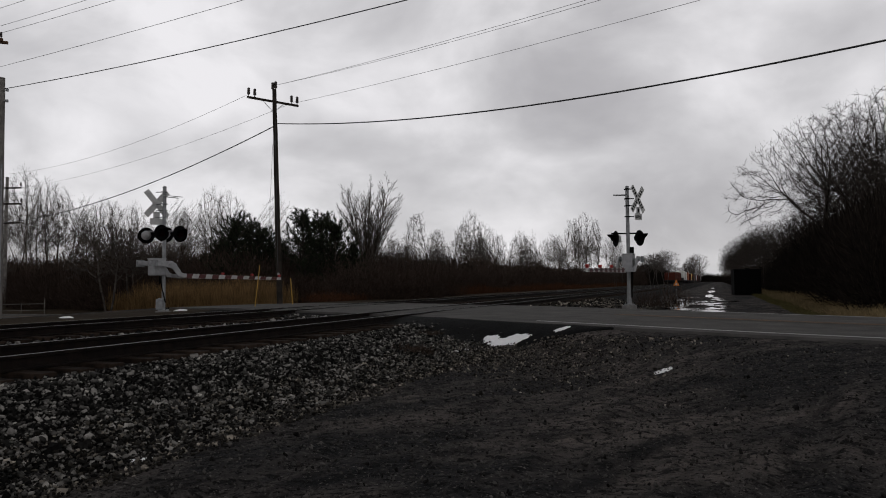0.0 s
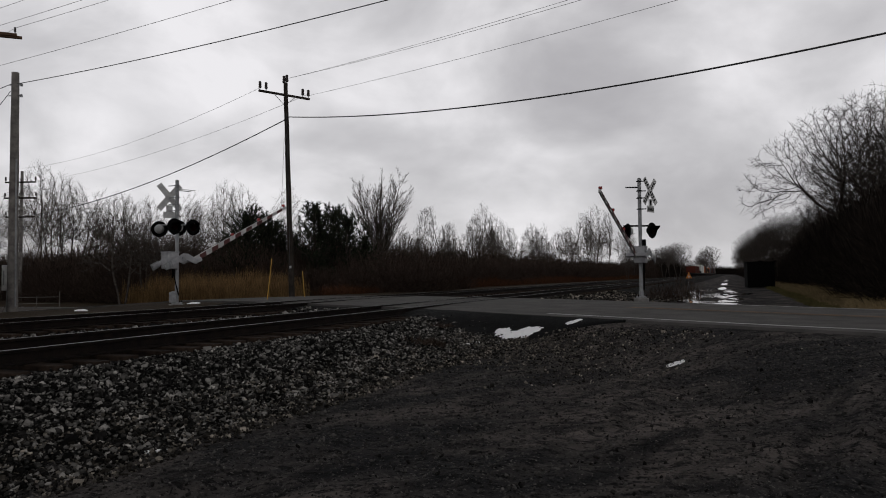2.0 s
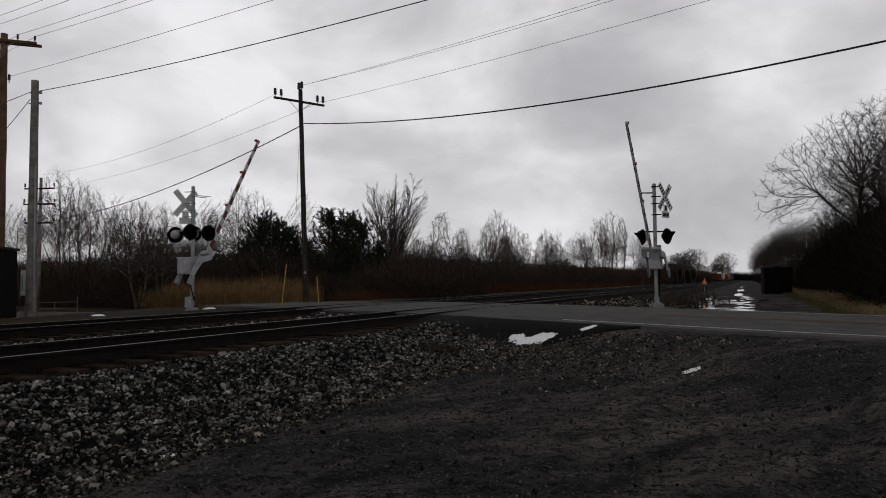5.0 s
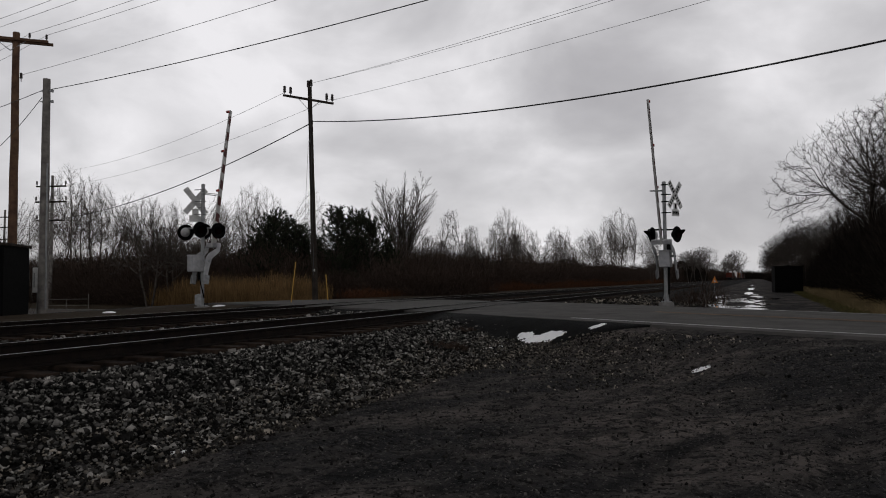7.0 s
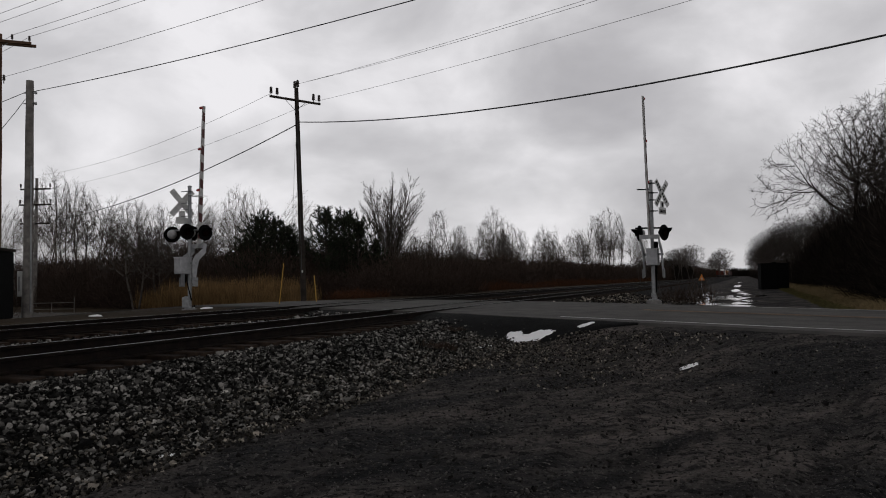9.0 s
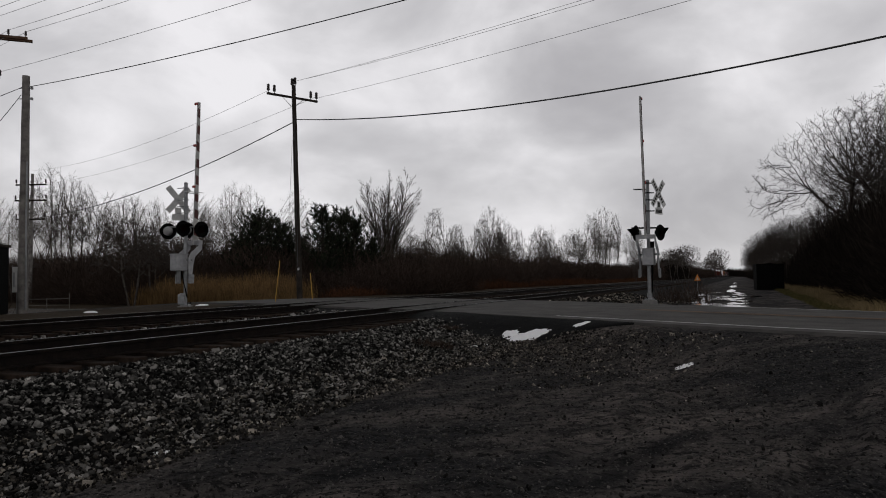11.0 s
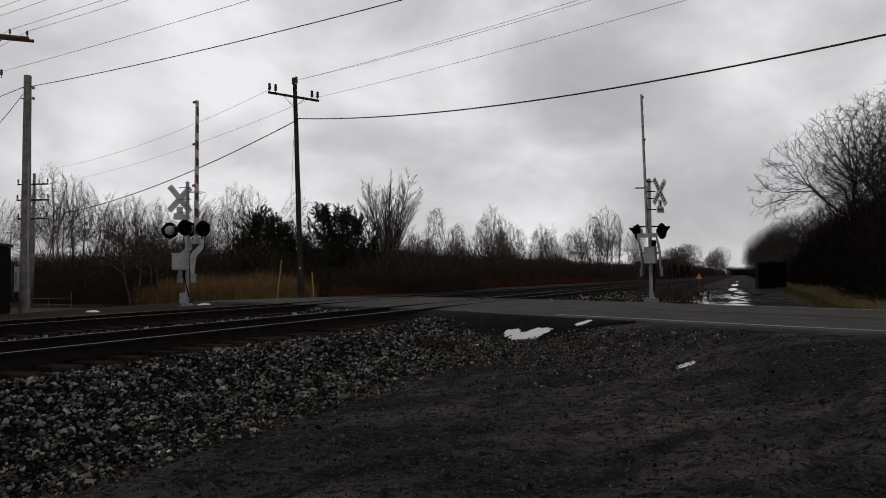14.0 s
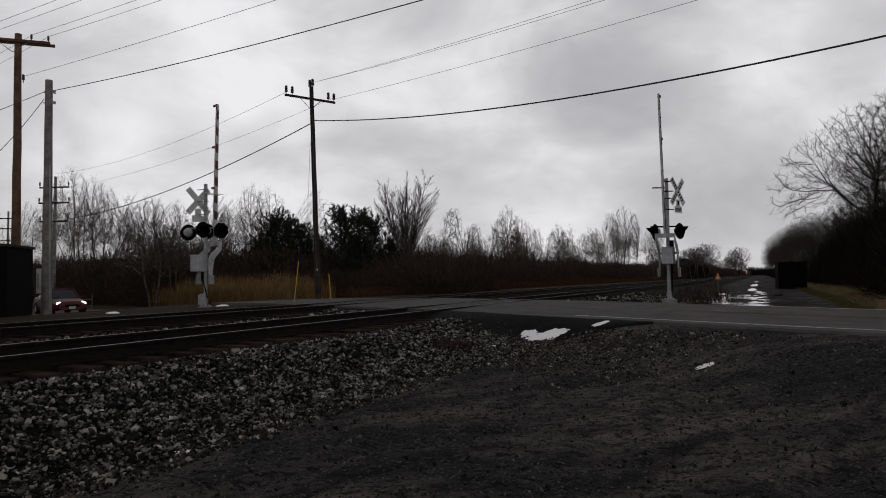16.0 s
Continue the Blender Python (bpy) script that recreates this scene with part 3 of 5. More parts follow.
def left_signal():
    s, arm = signal(-9.72, 26.7, 0.42, 4.62, 57.5, "grey crossing signal with gate, lamps and weathered crossbuck boards", 6.15, (-0.2, -0.1))
    bm = BM()
    a = Vector((-0.74, 0.06, 2.97))
    b = Vector((0.68, -0.02, 2.97))
    rod(bm, a, b, 0.03, n=10)
    part("lamp_crossarm", bm, M_GALV, s)
    lamp_unit(s, -0.70, 0.10, 2.82, 100, True)
    lamp_unit(s, -0.03, 0.18, 2.86, 118, True)
    lamp_unit(s, -0.04, -0.16, 2.90, -38, False)
    lamp_unit(s, 0.62, -0.08, 2.86, -38, False)
    crossbuck(s, -0.33, 0.10, 4.02, 128, True, marks=False)
    for z in (4.45, 4.0, 3.75, 3.5):
        bm = BM()
        rod(bm, (-0.08, 0, z), (-0.35, 0.07, z), 0.016, n=6)
        box(bm, 0.19, 0.17, 0.035, Matrix.Translation((0, 0, z)), 0.006)
        part("sign_bracket", bm, M_GALV, s)
    bm = BM()
    m = Matrix.Translation((0.33, -0.12, 4.28)) @ Matrix.Rotation(radians(8), 4, "Y") @ Matrix.Rotation(radians(-18), 4, "Z")
    box(bm, 0.82, 0.20, 0.02, m @ Matrix.Rotation(radians(8), 4, "X"), 0.004)
    box(bm, 0.55, 0.14, 0.02, m @ Matrix.Translation((-0.06, 0.05, -0.05)), 0.004)
    part("sign_board", bm, M_WHITE, s, "grey board seen along its edge")
    return arm


def right_signal():
    s, arm = signal(7.8, 26.7, 0.47, 4.5, 241.5, "grey crossing signal with raised striped gate beside the road", 5.9, boxed=False)
    bm = BM()
    rod(bm, (-0.62, 0.05, 2.72), (0.58, -0.02, 2.72), 0.032, n=10)
    part("lamp_crossarm", bm, M_BLACK, s)
    lamp_unit(s, -0.46, 0.05, 2.52, 186, True)
    lamp_unit(s, 0.44, -0.05, 2.54, -50, False)
    crossbuck(s, 0.38, -0.12, 4.02, -50, True, marks=True)
    for z in (4.42, 4.05, 3.78, 3.36):
        bm = BM()
        rod(bm, (0.06, 0, z), (0.24, -0.05, z), 0.02, n=6)
        box(bm, 0.19, 0.17, 0.04, Matrix.Translation((0, 0, z)), 0.006)
        part("sign_bracket", bm, M_BLACK, s)
    bm = BM()
    rod(bm, (-0.45, 0.1, 4.2), (0, 0, 4.2), 0.02, n=6)
    part("sign_bracket", bm, M_BLACK, s)
    bm = BM()
    box(bm, 0.50, 0.012, 0.05, Matrix.Translation((-0.26, 0.1, 4.2)), 0.003)
    part("sign_board", bm, M_GALV, s, "grey board seen along its edge")
    bm = BM()
    box(bm, 0.14, 0.12, 0.30, Matrix.Translation((0.12, -0.05, 2.05)), 0.012)
    part("bell_box", bm, M_BLACK, s, "small black junction box")
    return arm


ARM_LEFT = left_signal()
ARM_RIGHT = right_signal()


# ---- poles and wires ----
def insulator(bm, p, s=1.0):
    lathe(bm, [(0.02, -0.05), (0.02, 0.06), (0.05 * s, 0.07), (0.056 * s, 0.12), (0.042 * s, 0.14), (0.054 * s, 0.18), (0.042 * s, 0.20), (0.052 * s, 0.26), (0.025 * s, 0.29)], Matrix.Translation(p) @ Matrix.Diagonal((1, 1, max(1.0, s), 1)), 10)


def pole(x, y, z0, top, r, m, label, lean=(0, 0)):
    p = thing("utility_pole", Matrix.Translation((x, y, z0)), label, "utility pole", "utility poles")
    h = top - z0
    bm = BM()
    n, k = 14, 10
    rings = []
    rnd = random.Random(int(x * 10))
    for i in range(k + 1):
        f = i / k
        rr = r * (1.12 - 0.35 * f)
        ox, oy = lean[0] * f + rnd.uniform(-0.012, 0.012), lean[1] * f + rnd.uniform(-0.012, 0.012)
        rings.append([bm.verts.new((ox + rr * math.cos(6.2832 * j / n), oy + rr * math.sin(6.2832 * j / n), -0.4 + (h + 0.4) * f)) for j in range(n)])
    for a, b in zip(rings, rings[1:]):
        for j in range(n):
            bm.faces.new((a[j], a[(j + 1) % n], b[(j + 1) % n], b[j]))
    bm.faces.new(rings[-1])
    part("shaft", bm, m, p, smooth=True)
    return p


def crossarm(p, c, half, m, pins, brace=True, size=0.11, tall=1.0):
    c, half = Vector(c), Vector(half)
    ang = math.atan2(half.y, half.x)
    bm = BM()
    box(bm, half.length * 2, size * 0.85, size, Matrix.Translation(c) @ Matrix.Rotation(ang, 4, "Z"), 0.008)
    a = part("crossarm", bm, m, p)
    for f in pins:
        bm = BM()
        q = c + half * f
        insulator(bm, (q.x, q.y, q.z + size / 2), tall)
        part("insulator", bm, M_INSUL, a, "dark porcelain insulator")
    if brace:
        bm = BM()
        for s in (-1, 1):
            rod(bm, c + half * 0.45 * s, c + Vector((0, 0, -0.55)), 0.016, n=6)
        part("brace", bm, M_GALV, a)


def poles():
    p = pole(-7.38, 36.5, 0.45, 11.5, 0.14, M_POLE_DARK, "dark creosoted wooden utility pole with one crossarm", (-0.33, 0))
    crossarm(p, (-0.34, -0.1, 10.38), (1.12, 0.92, 0), M_POLE_DARK, (-0.95, -0.72, 0.72, 0.95), tall=1.5)
    bm = BM()
    insulator(bm, (-0.40, 0, 10.95), 1.6)
    insulator(bm, (-0.25, 0, 11.0), 1.6)
    part("insulator", bm, M_INSUL, p, "dark porcelain insulator")
    bm = BM()
    rod(bm, (-0.24, -0.14, 9.4), (-0.06, -0.17, 1.2), 0.018, n=6)
    rod(bm, (-0.25, -0.15, 8.3), (-0.25, -0.15, 8.1), 0.05, n=8)
    part("ground_wire", bm, M_WIRE, p)
    bm = BM()
    box(bm, 0.10, 0.012, 0.12, Matrix.Translation((-0.05, -0.165, 1.45)), 0.003)
    part("tag_plate", bm, M_WHITE, p, "small pale tag plate")
    p = pole(-15.44, 26.0, 0.2, 9.02, 0.165, M_POLE_GREY, "weathered grey wooden pole without crossarm beside the road", (0.0, 0))
    bm = BM()
    for z in (8.35, 7.95):
        rod(bm, (-0.2, -0.05, z), (0.25, -0.05, z), 0.02, n=8)
        box(bm, 0.08, 0.08, 0.1, Matrix.Translation((0.25, -0.05, z)), 0.01)
    part("wire_clamp", bm, M_GALV, p)
    bm = BM()
    rod(bm, (0.16, -0.1, 0.2), (0.13, -0.09, 5.6), 0.03, n=8)
    part("conduit", bm, M_GALV, p, "grey steel conduit")
    p = pole(-20.47, 32.0, 0.2, 13.0, 0.19, M_POLE_BROWN, "brown wooden utility pole with a double crossarm", (0, 0))
    for dy in (-0.2, 0.2):
        crossarm(p, (-0.15, dy, 12.45), (1.45, 0.55, 0), M_POLE_BROWN, (0.5, 0.95, -0.95, -0.5) if dy < 0 else (), brace=dy < 0, size=0.13)
    bm = BM()
    insulator(bm, (0.26, 0, 10.55), 1.2)
    part("insulator", bm, M_INSUL, p, "dark porcelain insulator")
    for (x, y, z0, h, s) in ((-35.05, 60.0, -0.5, 10.6, 1.0), (-60.0, 92.0, -0.6, 11.0, 1.0), (-76.0, 110.0, -0.6, 11.5, 1.0)):
        p = pole(x, y, z0, h, 0.15, M_POLE_GREY, "distant weathered utility pole with three crossarms", (0.1, 0))
        for dz, w in ((-0.95, 1.35), (-2.3, 1.4), (-3.9, 1.3)):
            crossarm(p, (0.05, -0.12, h - z0 + dz), (w, -0.1, 0), M_POLE_DARK, (-0.97, 0.97), brace=dz == -2.3, size=0.13, tall=1.4)


poles()


def wire(name, a, b, sag, r, m, label):
    a, b = Vector(a), Vector(b)
    cu = bpy.data.curves.new(name, "CURVE")
    cu.dimensions, cu.bevel_depth, cu.bevel_resolution = "3D", r, 1
    sp = cu.splines.new("POLY")
    n = 40
    sp.points.add(n)
    for i in range(n + 1):
        f = i / n
        q = a.lerp(b, f)
        sp.points[i].co = (q.x, q.y, q.z - 4 * sag * f * (1 - f), 1)
    cu.materials.append(m)
    me = bpy.data.meshes.new_from_object(bpy.data.objects.new("tmp", cu))
    ob = new(name, me)
    if not me.materials:
        me.materials.append(m)
    tagged(ob, label, "wire", "overhead wires")


def wires():
    thick, thin = "thick black overhead cable strung between poles", "thin grey overhead wire strung between poles"
    wire("overhead_cable", (-7.55, 36.4, 9.68), (22.65, 3.06, 7.75), 1.62, 0.026, M_WIRE, thick)
    wire("overhead_cable", (-7.6, 36.5, 9.62), (-35.5, 60.0, 6.7), 0.95, 0.026, M_WIRE, thick)
    wire("overhead_wire", (-7.78, 36.5, 11.68), (22.4, 3.1, 9.9), 0.55, 0.007, M_WIRE_GREY, thin)
    wire("overhead_wire", (-7.62, 36.5, 11.72), (23.1, 2.9, 9.9), 0.62, 0.007, M_WIRE_GREY, thin)
    wire("overhead_wire", (-6.6, 37.2, 11.0), (23.8, 3.9, 9.5), 0.42, 0.0075, M_WIRE_GREY, thin)
    wire("overhead_wire", (-8.8, 35.6, 11.0), (-35.0, 60.0, 10.85), 0.75, 0.0085, M_WIRE_GREY, thin)
    wire("overhead_wire", (-6.7, 37.2, 11.05), (-34.3, 60.0, 9.6), 0.65, 0.008, M_WIRE_GREY, thin)
    wire("overhead_cable", (-15.3, 25.9, 8.58), (18.3, 4.4, 8.65), 0.6, 0.013, M_WIRE, thick)
    wire("overhead_wire", (-15.5, 25.9, 8.58), (-38.0, 40.0, 8.8), 0.5, 0.012, M_WIRE, thick)
    wire("overhead_wire", (-20.2, 32.0, 11.0), (30.2, -0.4, 11.4), 0.6, 0.0085, M_WIRE_GREY, thin)
    for dx in (0.72, 1.38, -1.38, -0.72):
        q = Vector((-20.6 + dx, 31.85 + 0.38 * dx, 13.0))
        wire("overhead_wire", q, q + Vector((50.4, -32.4, 0.2)), 0.7, 0.0085, M_WIRE_GREY, thin)
        wire("overhead_wire", q, q + Vector((-33.6, 21.6, -1.2)), 0.6, 0.0085, M_WIRE_GREY, thin)
    # slack service drop and the guy of the middle pole
    wire("service_drop", (-15.55, 25.9, 8.3), (-19.5, 24.5, 4.2), 0.7, 0.012, M_WIRE, "slack black service wire hanging from a grey pole")
    wire("guy_wire", (-7.75, 36.4, 8.6), (-8.6, 39.5, 4.6), 0.0, 0.008, M_WIRE_GREY, "thin steel guy wire of a utility pole")


wires()


# ---- huts, cabinets, markers ----
def hut():
    m = Matrix.Translation((-16.52, 23.2, 0.25)) @ Matrix.Rotation(radians(14), 4, "Z")
    h = thing("equipment_hut", m, "black-painted flat-roofed equipment hut beside the track", "hut")
    bm = BM()
    box(bm, 3.3, 2.4, 2.3, Matrix.Translation((0, 0, 1.15)), 0.02)
    part("wall", bm, M_BLACK, h)
    bm = BM()
    box(bm, 3.42, 2.5, 0.10, Matrix.Translation((0, 0, 2.36)), 0.02)
    part("roof", bm, M_POLE_DARK, h, "thin dark roof slab")
    bm = BM()
    box(bm, 0.95, 0.03, 1.95, Matrix.Translation((-0.5, -1.21, 1.05)), 0.008)
    d = part("door", bm, M_BLACK, h)
    bm = BM()
    rod(bm, (-0.14, -1.25, 1.05), (-0.14, -1.25, 1.2), 0.015)
    part("handle", bm, M_GALV, d)


hut()


def far_cabinet():
    z = ground_z(30.2, 65.5)
    c = thing("equipment_cabinet", Matrix.Translation((30.2, 65.5, z)) @ Matrix.Rotation(radians(-14), 4, "Z"), "black steel equipment cabinet standing in dry grass", "cabinet")
    bm = BM()
    box(bm, 2.35, 1.6, 2.35 - z, Matrix.Translation((0, 0, (2.35 - z) / 2)), 0.03)
    part("body", bm, M_BLACK, c)
    bm = BM()
    box(bm, 2.45, 1.7, 0.07, Matrix.Translation((0, 0, 2.38 - z)), 0.015)
    rod(bm, (0.1, 0, 2.40 - z), (0.1, 0, 2.52 - z), 0.22, n=12)
    part("roof", bm, M_BLACK, c)
    for x in (-0.58, 0.58):
        bm = BM()
        box(bm, 1.1, 0.03, 1.8, Matrix.Translation((x, -0.81, 1.15 - z / 2)), 0.01)
        part("door", bm, M_BLACK, c)


far_cabinet()


def markers():
    for x, y, z, tx, top, r in ((-6.43, 27.0, 0.35, 0.2, 1.68, 0.018), (-5.52, 30.0, 0.42, -0.1, 1.15, 0.02)):
        mk = thing("cable_marker", Matrix.Translation((x, y, z)), "leaning yellow plastic marker post beside the road", "marker post", "yellow marker posts")
        bm = BM()
        rod(bm, (0, 0, -0.1), (tx, 0, top), r, r * 0.9, n=10)
        part("post", bm, M_YELLOW, mk)
        bm = BM()
        rod(bm, (tx * 0.99, 0, top), (tx, 0, top + 0.05), r * 1.25, r * 0.6, n=10)
        part("cap", bm, M_YELLOW, mk)
    s = thing("triangle_sign", Matrix.Translation((21.6, 60.0, 0.15)), "small orange triangular sign on a post by the track", "sign")
    bm = BM()
    rod(bm, (0, 0, -0.1), (0, 0, 1.1), 0.03)
    part("post", bm, M_GALV, s)
    bm = BM()
    plate(bm, [(-0.26, 0.82), (0.26, 0.82), (0.0, 1.36)], 0.012, Matrix.Translation((0, -0.04, 0)))
    pl = part("plate", bm, glowless_orange, s, "orange triangular plate")
    bm = BM()
    plate(bm, [(-0.10, 0.90), (0.10, 0.90), (0.0, 1.10)], 0.004, Matrix.Translation((0, -0.05, 0)))
    part("inner_mark", bm, M_WHITE, pl)
    c = thing("meter_cabinet", Matrix.Translation((-15.98, 26.6, 0.5)), "white metal meter cabinet behind a grey pole", "cabinet")
    bm = BM()
    box(bm, 0.32, 0.25, 0.95, Matrix.Translation((0, 0, 0.95)), 0.02)
    part("body", bm, M_WHITE, c)
    bm = BM()
    for dx in (-0.08, 0.08):
        box(bm, 0.06, 0.02, 0.55, Matrix.Translation((dx, -0.13, 0.95)), 0.005)
    part("door", bm, M_GALV, c)
    bm = BM()
    rod(bm, (0, 0, -0.4), (0, 0, 0.5), 0.05)
    part("post", bm, M_GALV, c)
    g = thing("pipe_gate", Matrix.Translation((-26.8, 48.5, ground_z(-26.8, 48.5))), "low grey pipe gate beside the far road", "gate")
    for z in (0.35, 0.78):
        bm = BM()
        rod(bm, (-1.9, 0, z), (1.2, 0, z + 0.02), 0.018)
        part("rail", bm, M_POLE_GREY, g)
    for x in (-1.9, -0.35, 1.2):
        bm = BM()
        rod(bm, (x, 0, -0.2), (x, 0, 1.15 if x == 1.2 else 0.85), 0.022)
        part("post", bm, M_POLE_GREY, g)


glowless_orange = mat("orange_reflective", (0.62, 0.20, 0.03), (0.78, 0.28, 0.05), 6, 0.5, 0)
markers()


# ---- plants ----
def tubes(segs, sides=3):
    """Verts and faces of tapered sticks: (a, b, r0, r1)."""
    A = np.array([s[0] for s in segs], float)
    B = np.array([s[1] for s in segs], float)
    R0 = np.array([s[2] for s in segs], float)[:, None, None]
    R1 = np.array([s[3] for s in segs], float)[:, None, None]
    D = B - A
    D /= np.linalg.norm(D, axis=1)[:, None] + 1e-9
    ref = np.where(np.abs(D[:, 2:3]) > 0.9, (1.0, 0.0, 0.0), (0.0, 0.0, 1.0))
    S = np.cross(D, ref)
    S /= np.linalg.norm(S, axis=1)[:, None]
    Tn = np.cross(D, S)
    ang = 2 * np.pi * np.arange(sides) / sides
    ring = S[:, None, :] * np.cos(ang)[None, :, None] + Tn[:, None, :] * np.sin(ang)[None, :, None]
    V = np.concatenate([A[:, None, :] + ring * R0, B[:, None, :] + ring * R1], 1).reshape(-1, 3)
    base = (np.arange(len(segs)) * 2 * sides)[:, None]
    F = []
    for i in range(sides):
        j = (i + 1) % sides
        F.append(base + np.array([i, j, sides + j, sides + i]))
    return V, np.stack(F, 1).reshape(-1, 4)


def quick_mesh(name, V, F, m, parent=None, smooth=False):
    me = bpy.data.meshes.new(name)
    k = F.shape[1]
    me.vertices.add(len(V))
    me.vertices.foreach_set("co", np.asarray(V, np.float32).ravel())
    me.loops.add(F.size)
    me.loops.foreach_set("vertex_index", F.astype(np.int32).ravel())
    me.polygons.add(len(F))
    me.polygons.foreach_set("loop_start", np.arange(0, F.size, k, dtype=np.int32))
    me.polygons.foreach_set("loop_total", np.full(len(F), k, np.int32))
    if smooth:
        me.polygons.foreach_set("use_smooth", np.ones(len(F), bool))
    me.update(calc_edges=True)
    me.validate()
    me.materials.append(m)
    ob = new(name, me)
    ob.parent = parent
    return ob


def colonise(rg, marks, stem, step, reach, kill, rise, wobble=0.06):
    """Grows limbs from the stem's nodes towards marks that fill a crown; gives nodes and their parents."""
    P = [np.array(p, float) for p in stem]
    parent = [-1] + list(range(len(stem) - 1))
    near = np.full(len(marks), -1)
    gap = np.full(len(marks), 1e9)

    def look_at(first):
        fresh = np.array(P[first:])
        d = np.linalg.norm(marks[:, None, :] - fresh[None], axis=2)
        k = d.argmin(1)
        best = d[np.arange(len(marks)), k]
        closer = best < gap
        gap[closer] = best[closer]
        near[closer] = k[closer] + first

    look_at(0)
    alive = np.ones(len(marks), bool)
    kids = {}
    for _ in range(150):
        alive &= gap > kill
        use = alive & (gap < reach)
        if not use.any():
            break
        first = len(P)
        pull = {}
        for i in np.nonzero(use)[0]:
            w = marks[i] - P[near[i]]
            pull.setdefault(int(near[i]), []).append((i, w / np.linalg.norm(w)))
        for k, ways in pull.items():
            d = np.sum([w for _i, w in ways], 0) / len(ways) + (0, 0, rise) + rg.randn(3) * wobble
            d /= np.linalg.norm(d) + 1e-9
            q = P[k] + d * step
            if any(np.linalg.norm(P[c] - q) < 0.35 * step for c in kids.get(k, ())):
                for i, _w in ways:
                    alive[i] = False
                continue
            kids.setdefault(k, []).append(len(P))
            P.append(q)
            parent.append(k)
        if len(P) > 9000:
            break
        if len(P) > first:
            look_at(first)
    return np.array(P), np.array(parent)


def crown_tree(name, seed, height, material, label, crown, stems=1, marks=600, step=0.28, tip=0.006, rise=0.25, leader=0.35, lean=0.0, twigs=2, twig_len=0.5, reach=3.0, kill=0.4, flare=2.15):
    """A bare tree. crown(rg, n) gives n points that its limbs grow to, for a tree of the given height."""
    rg = np.random.RandomState(seed)
    M = crown(rg, marks)
    big, small = [], []
    owner = rg.randint(0, stems, len(M))
    turns = rg.uniform(0, 6.283) + 6.283 * np.arange(stems) / stems
    if stems > 1:
        side = np.stack([M[:, 0] * math.cos(a) + M[:, 1] * math.sin(a) for a in turns], 1) + rg.randn(len(M), stems) * 0.5
        owner = side.argmax(1)
    for s in range(stems):
        n = max(3, int(height * leader / step))
        a = turns[s]
        tilt = lean * rg.uniform(0.6, 1.2)
        stem, p = [], np.array((0.12 * math.cos(a), 0.12 * math.sin(a), 0.0)) * (stems > 1)
        d = np.array((math.cos(a) * tilt, math.sin(a) * tilt, 1.0))
        p[2] = -0.25
        for _ in range(n + 1):
            stem.append(p.copy())
            d = d + rg.randn(3) * 0.035
            p = p + d / np.linalg.norm(d) * step
        P, par = colonise(rg, M[owner == s], stem, step, reach, kill, rise)
        area = np.zeros(len(P))
        kids = np.zeros(len(P), int)
        for i in range(len(P) - 1, 0, -1):
            if kids[i] == 0:
                area[i] = tip ** flare
            area[par[i]] += area[i]
            kids[par[i]] += 1
        rad = np.maximum(area, tip ** flare) ** (1 / flare)
        for i in range(1, len(P)):
            k = par[i]
            (big if rad[i] > 3.2 * tip else small).append((P[k], P[i], min(rad[k], rad[i] * 1.25), rad[i]))
        for i in range(len(stem), len(P)):
            if rad[i] > 4.5 * tip:
                continue
            d = P[i] - P[par[i]]
            d /= np.linalg.norm(d)
            for _ in range(rg.poisson(twigs)):
                w = d + rg.randn(3) * 0.55 + (0, 0, 0.15)
                w /= np.linalg.norm(w)
                l = twig_len * rg.uniform(0.4, 1.1)
                m = P[i] + w * l * 0.5
                w = w + rg.randn(3) * 0.25 + (0, 0, 0.12)
                small.append((P[i], m, tip * 0.85, tip * 0.65))
                small.append((m, m + w / np.linalg.norm(w) * l * 0.5, tip * 0.65, tip * 0.35))
    t = thing(name, Matrix(), label, "tree")
    V, F = tubes(big, 6)
    quick_mesh("trunk", V, F, material, t, True)
    V, F = tubes(small, 3)
    quick_mesh("crown", V, F, material, t)
    return t


